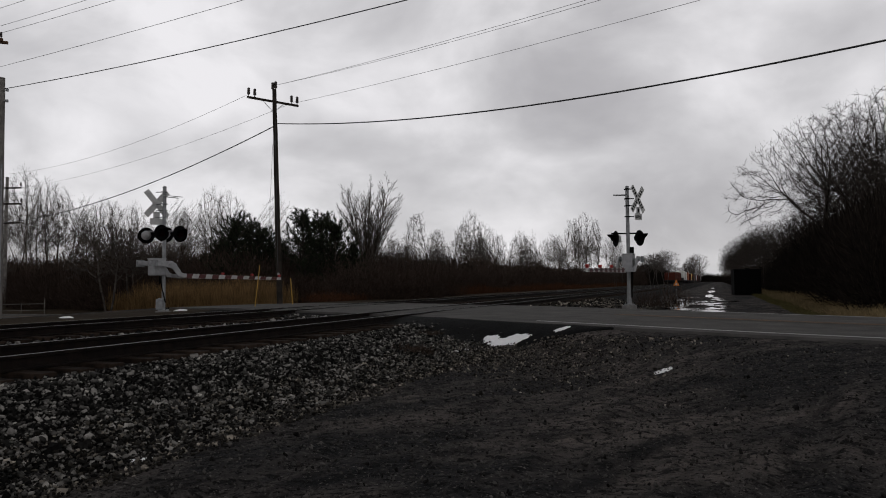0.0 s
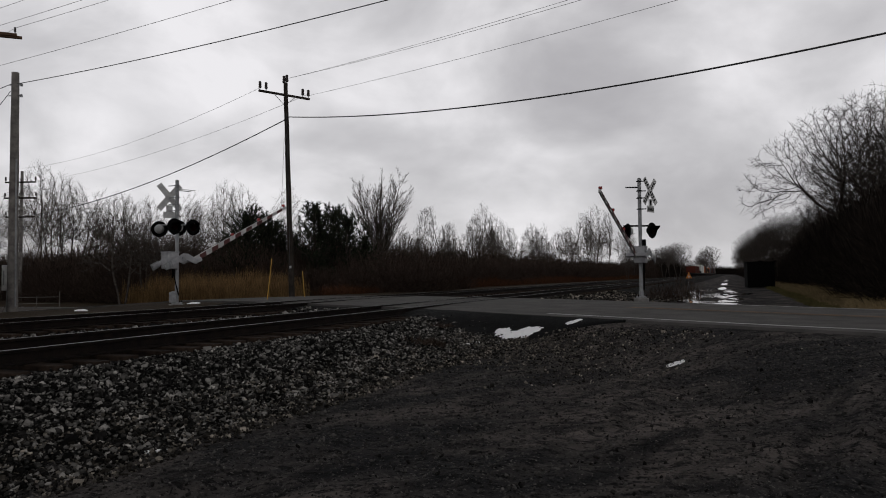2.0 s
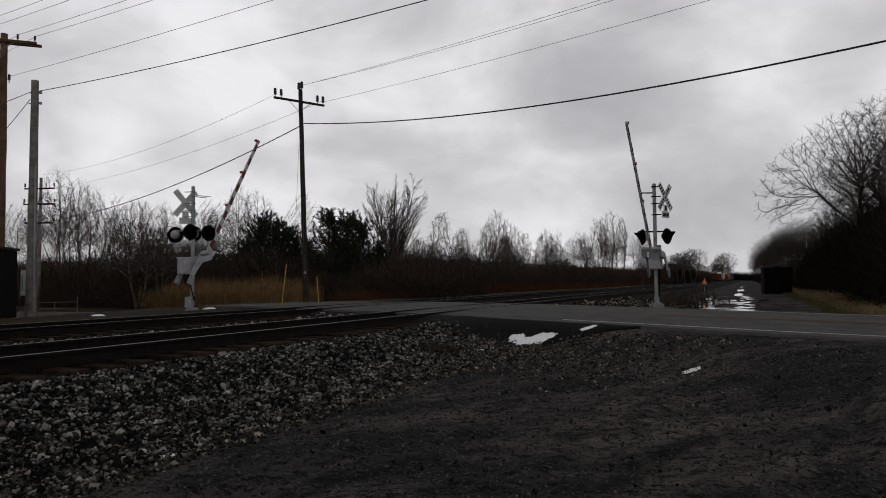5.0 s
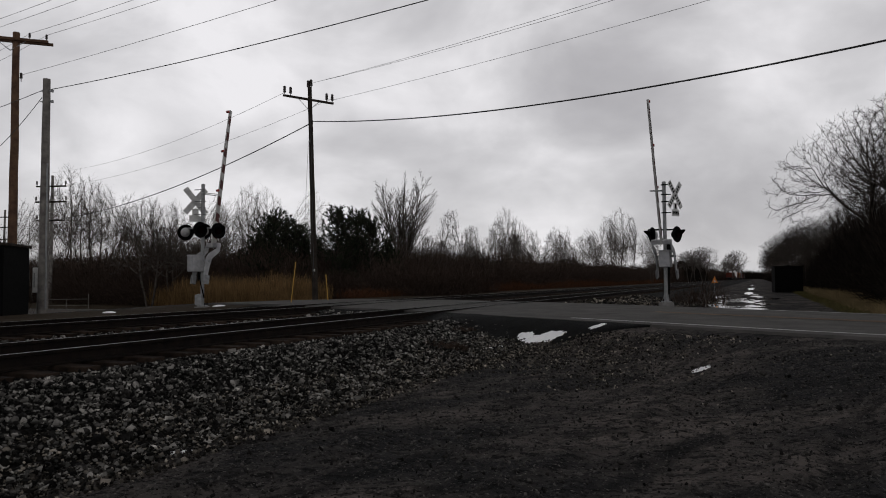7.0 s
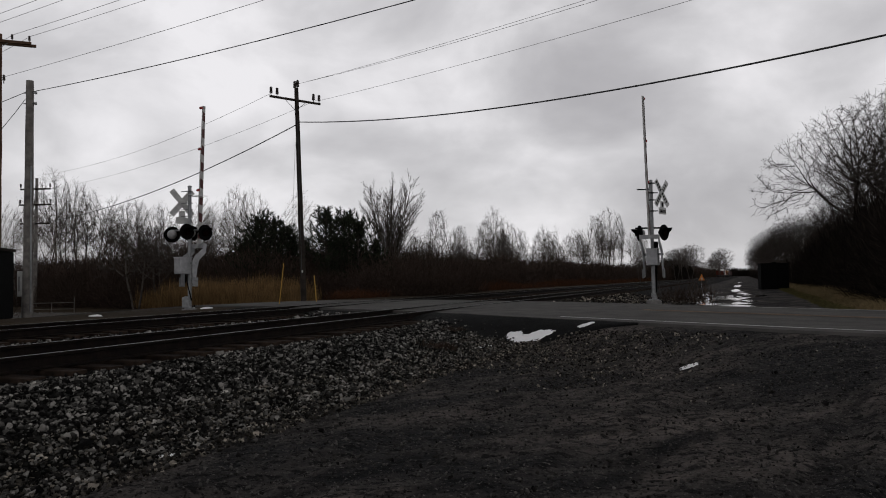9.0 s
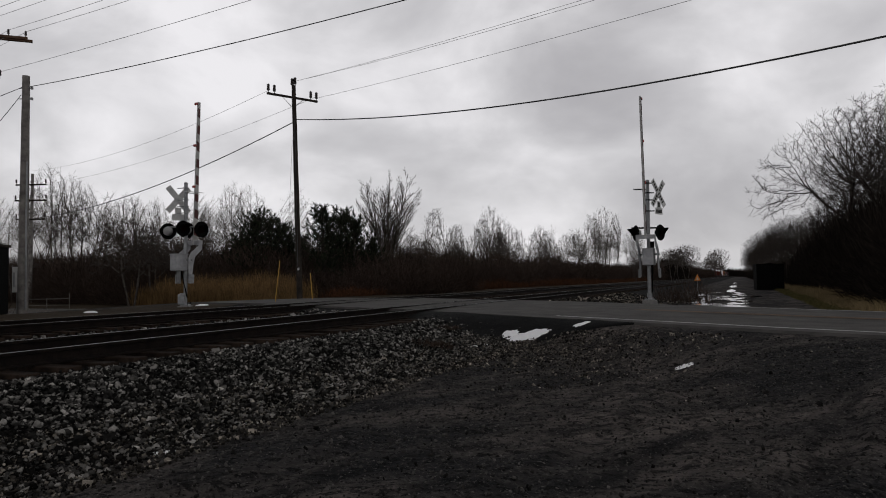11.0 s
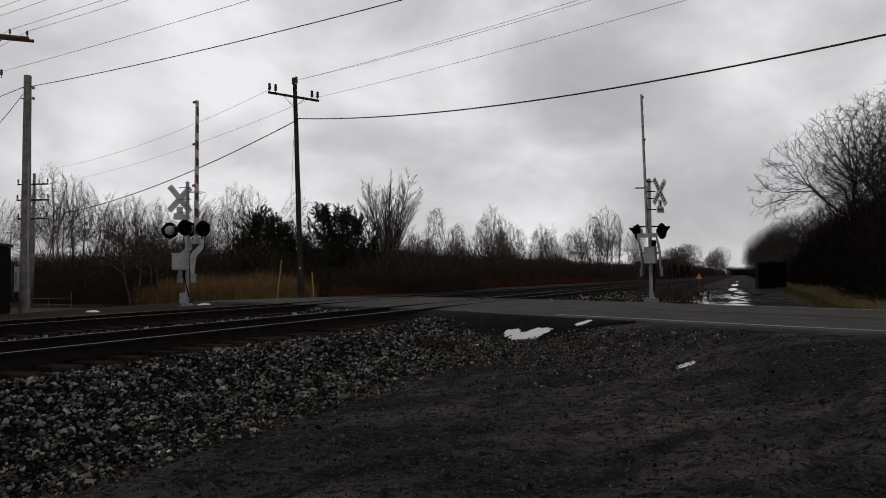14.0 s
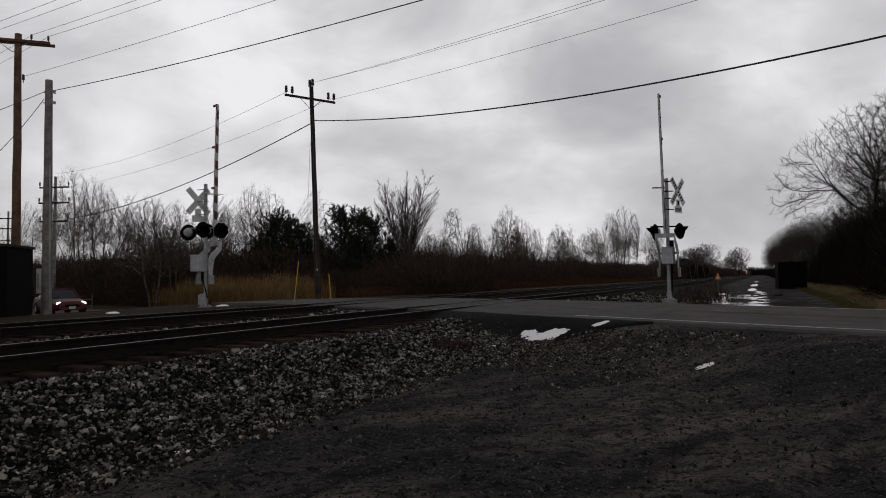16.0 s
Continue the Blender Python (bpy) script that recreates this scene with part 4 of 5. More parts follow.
def fan_tree(name, seed, height, rx, material, label, stems=13):
    """A bare tree of straight limbs that open like a fan from a short trunk."""
    rg = np.random.RandomState(seed)
    big, small = [], []

    def limb(p, d, length, r, level):
        n = 6 if level == 0 else 4 if level == 1 else 2
        pts, ways = [p], []
        for _ in range(n):
            d = d + rg.randn(3) * (0.045, 0.05, 0.09, 0.15)[level] + (0, 0, (0.03, 0.05, 0.05, 0.05)[level])
            d = d / np.linalg.norm(d)
            ways.append(d)
            pts.append(pts[-1] + d * length / n)
        for i in range(n):
            (big if level < 2 else small).append((pts[i], pts[i + 1], r * (1 - 0.78 * i / n), r * (1 - 0.78 * (i + 1) / n)))
        if level == 3:
            return
        count = (15, 10, 6)[level]
        for k in range(count):
            f = 0.22 + 0.76 * (k + rg.rand()) / count
            i = min(n - 1, int(f * n))
            q = pts[i] + (pts[i + 1] - pts[i]) * (f * n - i)
            side = rg.randn(3)
            side -= ways[i] * side.dot(ways[i])
            side /= np.linalg.norm(side)
            limb(q, ways[i] + side * rg.uniform(0.35, 0.75), length * (1.08 - 0.72 * f) * rg.uniform(0.34, 0.5), max(0.008, r * (1 - 0.75 * f) * 0.55), level + 1)

    limb(np.array((0, 0, -0.2)), np.array((0.03, 0, 1.0)), height * 0.9, 0.15, 0)
    for s in range(stems):
        a = 6.283 * (s + rg.rand() * 0.6) / stems
        out = rx / height * rg.uniform(0.45, 1.15)
        d = np.array((math.cos(a) * out, math.sin(a) * out, 1.0))
        limb(np.array((0, 0, rg.uniform(0.9, 2.6))), d / np.linalg.norm(d), height * rg.uniform(0.68, 0.80) * (1.0 - 0.22 * out), 0.085, 0)
    t = thing(name, Matrix(), label, "tree")
    V, F = tubes(big, 5)
    quick_mesh("trunk", V, F, material, t, True)
    V, F = tubes(small, 3)
    quick_mesh("crown", V, F, material, t)
    return t


def dome(cz, rx, rz, fill=0.55, lumps=9):
    """Points of a lumpy rounded crown about the height cz."""
    def make(rg, n):
        w = rg.randn(lumps, 3)
        w /= np.linalg.norm(w, axis=1)[:, None]
        big = rg.uniform(-0.42, 0.26, lumps)
        d = rg.randn(n, 3)
        d /= np.linalg.norm(d, axis=1)[:, None]
        d[:, 2] = np.where(d[:, 2] < -0.55, -d[:, 2], d[:, 2])
        out = 1 + (big[None] * np.clip((d @ w.T) * 2.2 - 1.2, 0, 1)).sum(1)
        r = rg.uniform(0, 1, n) ** (1 / (1 + 2 * fill)) * out
        return d * r[:, None] * (rx, rx, rz) + (0, 0, cz)
    return make


def spread(src, places, group, label=""):
    """Copies of a built plant at (x, y, size, turn); the first place takes the plant itself."""
    for i, (x, y, s, a) in enumerate(places):
        m = Matrix.Translation((x, y, ground_z(x, y) - 0.05)) @ Matrix.Rotation(a, 4, "Z")
        ob = src if i == 0 else copy_thing(src, m)
        ob.matrix_basis = m @ Matrix.Diagonal((s, s, s, 1))
        tagged(ob, label, "", group)


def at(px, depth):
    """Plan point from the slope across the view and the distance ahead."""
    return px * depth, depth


def woods():
    rnd = random.Random(11)
    # slender pale trees behind the railway
    tl = "slender leafless tree with pale bark behind the brush"
    tall = [crown_tree("bare_tree", 20, 10.0, M_BARK_PALE, tl, dome(6.3, 1.35, 3.7, 0.6), 1, 420, 0.28, 0.009, 0.8, 0.80, 0.0, 3.2, 0.75),
            crown_tree("bare_tree", 21, 10.0, M_BARK_PALE, tl, dome(6.0, 1.8, 3.9, 0.6), 1, 520, 0.28, 0.009, 0.7, 0.60, 0.05, 3.0, 0.75),
            crown_tree("bare_tree", 22, 10.0, M_BARK_PALE, tl, dome(6.6, 1.1, 3.4, 0.5), 1, 340, 0.28, 0.009, 0.9, 0.84, 0.08, 3.2, 0.7),
            crown_tree("bare_tree", 23, 10.0, M_BARK_PALE, tl, dome(6.2, 1.9, 3.8, 0.6), 2, 560, 0.28, 0.009, 0.8, 0.55, 0.10, 2.8, 0.7)]
    groups = [[], [], [], []]
    for k in range(58):
        v = -rnd.uniform(36, 62)
        f = rnd.random()
        u = 16 + 330 * f * f
        x, y = xy(u, v)
        s = rnd.uniform(0.5, 1.1) * (1.0 + 0.25 * f)
        if u < 45 and v > -48:
            x, y = xy(u, v - 16)
        groups[rnd.randrange(4)].append((x, y, s, rnd.uniform(0, 6.28)))
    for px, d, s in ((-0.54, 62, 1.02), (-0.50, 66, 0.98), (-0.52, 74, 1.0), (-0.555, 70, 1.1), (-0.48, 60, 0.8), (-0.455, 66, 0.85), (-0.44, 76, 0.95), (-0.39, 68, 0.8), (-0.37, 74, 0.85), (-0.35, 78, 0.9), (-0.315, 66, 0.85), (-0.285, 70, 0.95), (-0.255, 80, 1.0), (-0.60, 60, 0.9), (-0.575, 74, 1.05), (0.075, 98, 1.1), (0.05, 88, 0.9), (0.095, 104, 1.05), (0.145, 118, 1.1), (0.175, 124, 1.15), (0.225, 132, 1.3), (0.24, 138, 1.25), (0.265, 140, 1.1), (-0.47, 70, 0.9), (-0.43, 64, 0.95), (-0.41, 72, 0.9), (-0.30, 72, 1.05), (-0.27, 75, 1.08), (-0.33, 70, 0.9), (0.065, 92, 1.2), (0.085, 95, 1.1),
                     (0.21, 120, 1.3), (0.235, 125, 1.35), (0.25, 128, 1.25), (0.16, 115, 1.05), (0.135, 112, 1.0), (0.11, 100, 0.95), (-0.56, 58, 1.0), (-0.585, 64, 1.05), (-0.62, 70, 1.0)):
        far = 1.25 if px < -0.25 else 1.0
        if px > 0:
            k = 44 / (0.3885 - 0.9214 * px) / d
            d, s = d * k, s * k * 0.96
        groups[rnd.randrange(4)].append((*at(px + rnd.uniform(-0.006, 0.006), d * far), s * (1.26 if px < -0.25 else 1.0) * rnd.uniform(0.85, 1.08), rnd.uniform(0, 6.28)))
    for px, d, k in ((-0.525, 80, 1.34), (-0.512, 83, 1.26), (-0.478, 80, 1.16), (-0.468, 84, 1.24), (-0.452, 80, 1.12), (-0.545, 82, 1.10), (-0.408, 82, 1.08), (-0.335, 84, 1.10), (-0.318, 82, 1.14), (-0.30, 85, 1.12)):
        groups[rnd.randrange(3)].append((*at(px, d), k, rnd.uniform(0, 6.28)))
    for k in range(46):
        px = rnd.uniform(-0.05, 0.285)
        d = 46 / (0.3885 - 0.9214 * px) * rnd.uniform(0.92, 1.25)
        groups[rnd.randrange(4)].append((*at(px, d), (0.072 * d + 1.35) / 10 * rnd.uniform(0.7, 1.05), rnd.uniform(0, 6.28)))
    for src, pl in zip(tall, groups):
        spread(src, pl, "slender trees behind the railway")
    # rounder darker trees
    low = [crown_tree("bare_tree", 40 + i, 7.0, M_BARK, "low spreading leafless tree in the brush", dome(4.1, 2.7, 2.9, 0.7), 1 + i, 900, 0.24, 0.009, 0.35, 0.22, 0.2, 3.4, 0.55, 3.0, 0.32) for i in range(2)]
    groups = [[], []]
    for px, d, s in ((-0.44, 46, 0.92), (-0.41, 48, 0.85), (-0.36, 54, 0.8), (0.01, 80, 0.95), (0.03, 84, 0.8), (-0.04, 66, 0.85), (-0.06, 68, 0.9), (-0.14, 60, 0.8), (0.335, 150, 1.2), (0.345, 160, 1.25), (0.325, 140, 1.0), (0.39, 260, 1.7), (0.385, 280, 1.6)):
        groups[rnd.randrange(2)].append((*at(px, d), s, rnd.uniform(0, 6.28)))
    for k in range(20):
        groups[rnd.randrange(2)].append((*xy(46 + 7.0 * k, -rnd.uniform(27, 33)), rnd.uniform(0.5, 0.85) * (1 + 0.006 * k), rnd.uniform(0, 6.28)))
    for k in range(34):
        u = rnd.uniform(40, 330)
        groups[rnd.randrange(2)].append((*xy(u, -rnd.uniform(30, 44)), rnd.uniform(0.6, 0.95), rnd.uniform(0, 6.28)))
    for u, v, k in ((150, -20, 0.9), (170, -21, 1.0), (215, -18.5, 1.35), (232, -19, 1.45), (240, -18, 1.3), (262, -19, 1.2), (300, -20, 1.2), (350, -20, 1.3), (420, -20, 1.5), (500, -19, 1.9), (520, -20, 2.1), (560, -19.5, 2.0), (640, -19, 1.9), (760, -19, 2.0), (900, -19, 2.2), (1100, -40, 2.2), (1150, -25, 2.0), (1200, 16, 2.0), (1000, -70, 2.0), (1250, 4, 2.0), (1300, -6, 2.1), (1280, -14, 2.0), (1350, 10, 2.2)):
        groups[rnd.randrange(2)].append((*xy(u, v), k, rnd.uniform(0, 6.28)))
    for src, pl in zip(low, groups):
        spread(src, pl, "low trees in the brush")
    fan = fan_tree("bare_tree", 61, 11.6, 4.4, M_BARK, "leafless many-stemmed tree with a vase-shaped crown")
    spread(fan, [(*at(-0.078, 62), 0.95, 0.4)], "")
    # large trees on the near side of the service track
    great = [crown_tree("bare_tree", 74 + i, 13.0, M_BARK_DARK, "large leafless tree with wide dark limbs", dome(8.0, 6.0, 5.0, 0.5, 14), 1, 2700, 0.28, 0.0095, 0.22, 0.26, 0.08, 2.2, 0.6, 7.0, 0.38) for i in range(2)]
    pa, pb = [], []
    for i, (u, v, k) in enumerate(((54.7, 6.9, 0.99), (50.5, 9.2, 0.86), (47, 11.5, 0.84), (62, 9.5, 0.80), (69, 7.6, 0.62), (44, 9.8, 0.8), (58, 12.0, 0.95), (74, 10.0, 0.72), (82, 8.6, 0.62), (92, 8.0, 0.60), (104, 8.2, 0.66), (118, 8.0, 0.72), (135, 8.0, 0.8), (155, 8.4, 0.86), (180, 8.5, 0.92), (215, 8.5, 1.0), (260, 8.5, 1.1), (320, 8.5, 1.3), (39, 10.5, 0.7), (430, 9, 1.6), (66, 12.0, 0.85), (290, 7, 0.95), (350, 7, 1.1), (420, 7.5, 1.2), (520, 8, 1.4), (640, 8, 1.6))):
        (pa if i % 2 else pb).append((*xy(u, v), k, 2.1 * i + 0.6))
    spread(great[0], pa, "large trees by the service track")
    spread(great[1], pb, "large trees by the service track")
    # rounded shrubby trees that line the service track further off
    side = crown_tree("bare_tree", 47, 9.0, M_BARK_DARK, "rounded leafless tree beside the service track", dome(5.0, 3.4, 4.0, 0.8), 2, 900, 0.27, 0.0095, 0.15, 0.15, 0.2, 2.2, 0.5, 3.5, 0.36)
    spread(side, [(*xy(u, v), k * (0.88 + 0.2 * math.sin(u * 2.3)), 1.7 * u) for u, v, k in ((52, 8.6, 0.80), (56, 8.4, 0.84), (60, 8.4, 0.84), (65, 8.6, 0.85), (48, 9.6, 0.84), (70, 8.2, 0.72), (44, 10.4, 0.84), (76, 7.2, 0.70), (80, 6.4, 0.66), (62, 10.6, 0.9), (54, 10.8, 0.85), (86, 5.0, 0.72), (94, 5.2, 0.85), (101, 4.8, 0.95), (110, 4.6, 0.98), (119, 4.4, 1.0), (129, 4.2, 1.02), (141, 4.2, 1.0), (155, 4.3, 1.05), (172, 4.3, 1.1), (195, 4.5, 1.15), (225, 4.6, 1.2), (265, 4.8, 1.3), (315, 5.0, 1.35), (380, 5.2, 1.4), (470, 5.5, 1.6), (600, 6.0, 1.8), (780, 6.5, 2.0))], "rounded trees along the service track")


woods()


def stems_mesh(name, A, D, L, r, rg, m):
    D = D / np.linalg.norm(D, axis=1)[:, None]
    rr = r * rg.uniform(0.6, 1.5, len(A))
    V, F = tubes(list(zip(A, A + D * L[:, None], rr, rr * 0.3)), 3)
    return quick_mesh(name, V, F, m)


def brush_mesh(name, seed, lx, ly, h, count, m, r=0.012, lean=0.35, ln=(0.6, 1.7)):
    """A tangle of fine upright stems over a patch lx by ly."""
    rg = np.random.RandomState(seed)
    x, y = rg.uniform(-lx / 2, lx / 2, count), rg.uniform(-ly / 2, ly / 2, count)
    hump = 0.62 + 0.38 * np.sin(x * 1.1 + seed) * np.cos(y * 0.9 + x * 0.37) + 0.16 * rg.randn(count)
    z1 = h * np.clip(hump, 0.25, 1.25)
    z0 = z1 * rg.beta(1.1, 1.6, count)
    A = np.stack([x, y, z0 - 0.1], 1)
    D = np.stack([rg.randn(count) * lean, rg.randn(count) * lean, np.ones(count)], 1)
    return stems_mesh(name, A, D, np.minimum(rg.uniform(ln[0], ln[1], count), z1 - z0 + 0.5), r, rg, m)


def shrub_mesh(name, seed, lx, ly, h, shrubs, stems, m, r=0.010):
    """Rounded leafless shrubs of uneven height, grown into one another over a patch lx by ly."""
    rg = np.random.RandomState(seed)
    A, D, L = [], [], []
    for k in range(shrubs):
        c = np.array((rg.uniform(-lx / 2, lx / 2), rg.uniform(-ly / 2, ly / 2), 0))
        hi = h * rg.uniform(0.45, 1.0)
        wide = hi * rg.uniform(0.38, 0.62)
        n = int(stems * (hi / h) ** 1.5)
        d = rg.randn(n, 3)
        d[:, 2] = np.abs(d[:, 2])
        d /= np.linalg.norm(d, axis=1)[:, None]
        f = rg.beta(2.2, 1.2, n)[:, None]
        A.append(c + d * f * (wide, wide, hi * 0.9))
        D.append(d * 0.8 + rg.randn(n, 3) * 0.45 + (0, 0, 0.5))
        L.append(rg.uniform(0.25, 0.9, n))
    return stems_mesh(name, np.concatenate(A), np.concatenate(D), np.concatenate(L), r, rg, m)


def lay(src, places, label, category):
    for i, (x, y, a, s) in enumerate(places):
        ob = src if i == 0 else src.copy()
        if i:
            scene.collection.objects.link(ob)
        ob.matrix_basis = Matrix.Translation((x, y, ground_z(x, y))) @ Matrix.Rotation(a, 4, "Z") @ Matrix.Diagonal((1, 1, s, 1))
        tagged(ob, label, category, kind="stuff")


def brush():
    rnd = random.Random(5)
    along = math.pi / 2 - HEAD
    vs = [shrub_mesh("brush_thicket", 3 + i, 16, 7, 5.0, 46, 1000, M_TWIG, 0.0125) for i in range(2)]
    pl = [[], []]
    for row, v in enumerate((-33, -40, -48)):
        u = 12.0 + 3 * row
        while u < 330:
            w = v + rnd.uniform(-1.5, 1.5)
            if min(abs(road_gap(*xy(u + e, w + g))[0]) for e in (-8, 0, 8) for g in (-3, 3)) > 5.0:
                pl[rnd.randrange(2)].append((*xy(u, w), along + rnd.choice((0, math.pi)), rnd.uniform(0.65, 1.4)))
            u += 11
    for u in range(70, 200, 13):
        pl[rnd.randrange(2)].append((*xy(u, -26.5 + rnd.uniform(-0.8, 0.8)), along, rnd.uniform(0.75, 1.0)))
    for u in range(190, 620, 14):
        pl[rnd.randrange(2)].append((*xy(u, -23.0), along, 1.3))
    for off, idx, hi in ((11, range(108, 190, 9), 0.95), (18, range(104, 190, 11), 1.1), (15, range(90, 108, 5), 0.72), (22, range(84, 106, 6), 0.85)):
        for i in idx:
            i = min(i, len(ROAD) - 3)
            d = ROAD_NP[i + 1] - ROAD_NP[i - 1]
            d = d / np.linalg.norm(d)
            x, y = ROAD_NP[i] + off * np.array((d[1], -d[0]))
            if uv(x, y)[1] < -27.0:
                pl[rnd.randrange(2)].append((x, y, math.atan2(d[1], d[0]), hi * rnd.uniform(0.92, 1.1)))
    for v in (-56, -64, -72):
        for u in range(-20, 100, 13):
            if min(abs(road_gap(*xy(u + e, v + g))[0]) for e in (-8, 0, 8) for g in (-3, 3)) > 5.0:
                pl[rnd.randrange(2)].append((*xy(u, v), along, 1.15))
    for s, p in zip(vs, pl):
        lay(s, p, "dense leafless brush, dark brown, along the railway", "brush")
    dark = shrub_mesh("brush_thicket", 9, 14, 5, 3.8, 36, 1000, M_TWIG_SHADED, 0.014)
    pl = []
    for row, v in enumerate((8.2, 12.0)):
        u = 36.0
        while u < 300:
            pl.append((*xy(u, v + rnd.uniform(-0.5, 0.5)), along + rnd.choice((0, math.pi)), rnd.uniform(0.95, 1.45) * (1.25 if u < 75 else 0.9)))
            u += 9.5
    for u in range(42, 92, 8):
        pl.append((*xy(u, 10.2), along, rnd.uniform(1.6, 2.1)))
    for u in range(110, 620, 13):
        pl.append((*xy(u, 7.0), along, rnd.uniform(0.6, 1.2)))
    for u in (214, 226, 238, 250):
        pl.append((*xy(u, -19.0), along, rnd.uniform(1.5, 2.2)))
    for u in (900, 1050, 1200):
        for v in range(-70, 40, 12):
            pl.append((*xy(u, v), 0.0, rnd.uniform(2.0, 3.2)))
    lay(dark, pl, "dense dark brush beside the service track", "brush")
    red = brush_mesh("dry_weeds", 12, 12, 2.2, 1.0, 2600, M_TWIG_RED, 0.012, 0.4, (0.3, 0.8))
    lay(red, [(*xy(u, -21.6 + rnd.uniform(-0.6, 0.6)), along, rnd.uniform(0.5, 0.95)) for u in range(42, 200, 11)], "low russet dry weeds along the brush", "weeds")
    reed = brush_mesh("reed_bed", 15, 5, 2.2, 1.5, 2600, M_REED, 0.008, 0.16, (0.5, 1.3))
    places = []
    for i in range(100, 107, 3):
        d = ROAD_NP[i + 1] - ROAD_NP[i - 1]
        d = d / np.linalg.norm(d)
        for off in (5.6, 7.6, 9.6):
            x, y = ROAD_NP[i] + off * np.array((d[1], -d[0]))
            places.append((x, y, math.atan2(d[1], d[0]), rnd.uniform(0.85, 1.15)))
    lay(reed, places, "dry tan reeds behind the crossing", "reeds")
    grass = brush_mesh("grass_verge", 18, 8, 2.6, 0.42, 6500, M_GRASS, 0.010, 0.5, (0.15, 0.4))
    lay(grass, [(*xy(u, 5.1 + rnd.uniform(-0.3, 0.3)), along + rnd.choice((0, math.pi)), rnd.uniform(0.7, 1.2)) for u in range(24, 110, 7)], "dry yellowish winter grass verge", "grass")
    green = brush_mesh("grass_verge", 19, 8, 2.4, 0.25, 3500, M_GRASS_GREEN, 0.008, 0.6, (0.12, 0.3))
    lay(green, [(*xy(u, 4.0), along, 0.8) for u in range(27, 80, 9)], "short green grass beside the service track", "grass")
    weed = brush_mesh("weed_clump", 21, 1.3, 1.0, 1.05, 260, M_TWIG, 0.008, 0.3, (0.3, 0.8))
    lay(weed, [(10.3, 29.0, 0.3, 0.85), (9.5, 29.6, 1.0, 0.6)], "dead brown weeds beside the crossing signal", "weeds")
    lump = brush_mesh("weed_clump", 23, 0.55, 0.35, 0.22, 420, M_TWIG, 0.010, 0.7, (0.06, 0.2))
    lay(lump, [(-0.28, 13.0, 0.3, 1.0), (0.07, 15.4, 1.0, 0.7), (-0.1, 13.1, 1.9, 0.8)], "low dark weed clump growing in the ballast", "weeds")


brush()


def pine(seed, h, rad):
    rg = random.Random(seed)
    t = thing("pine_tree", Matrix(), "bushy dark green pine with an uneven top", "tree")
    bm = BM()
    rod(bm, (0, 0, -0.2), (0, 0, h * 0.95), 0.13, 0.02, 8)
    part("trunk", bm, M_BARK_DARK, t)
    limbs, needles = [], []
    for i in range(80):
        f = (i + rg.random()) / 80
        z = h * (0.08 + 0.80 * f)
        a = rg.uniform(0, 6.283)
        ln = rad * (1.10 - f) ** 0.55 * rg.uniform(0.35, 1.25)
        up = 0.25 + 1.1 * f
        d = Vector((math.cos(a), math.sin(a), up)).normalized()
        p0 = Vector((0, 0, z))
        p1 = p0 + d * ln * 0.6
        p2 = p1 + (d + Vector((0, 0, 0.55))).normalized() * ln * 0.4
        limbs += [(p0, p1, 0.035, 0.02), (p1, p2, 0.02, 0.008)]
        # side shoots, each ending in upright tufts of needles
        for k in range(9):
            g = 0.25 + 0.75 * (k + rg.random()) / 9
            q = p0.lerp(p1, g / 0.6) if g < 0.6 else p1.lerp(p2, (g - 0.6) / 0.4)
            w = (d * 0.5 + Vector((rg.gauss(0, 0.7), rg.gauss(0, 0.7), 0.55 + rg.gauss(0, 0.3)))).normalized()
            e = q + w * rg.uniform(0.25, 0.6)
            limbs.append((q, e, 0.010, 0.006))
            for j in range(30):
                c = q.lerp(e, 0.25 + 0.75 * rg.random())
                n = (w * 0.9 + Vector((rg.gauss(0, 0.55), rg.gauss(0, 0.55), rg.gauss(0.25, 0.4)))).normalized()
                needles.append((c, c + n * rg.uniform(0.10, 0.24), 0.011, 0.003))
    V, F = tubes(limbs, 4)
    quick_mesh("bough_frame", V, F, M_BARK_DARK, t)
    V, F = tubes(needles, 3)
    quick_mesh("crown", V, F, M_NEEDLE, t)
    return t


def pines():
    a, b = pine(1, 6.4, 3.0), pine(2, 6.8, 2.8)
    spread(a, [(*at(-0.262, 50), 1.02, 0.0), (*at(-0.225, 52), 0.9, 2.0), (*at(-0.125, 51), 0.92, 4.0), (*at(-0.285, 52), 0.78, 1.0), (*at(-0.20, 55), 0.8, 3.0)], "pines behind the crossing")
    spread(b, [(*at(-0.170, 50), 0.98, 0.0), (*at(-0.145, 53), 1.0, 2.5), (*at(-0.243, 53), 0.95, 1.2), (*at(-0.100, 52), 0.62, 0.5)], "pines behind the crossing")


pines()


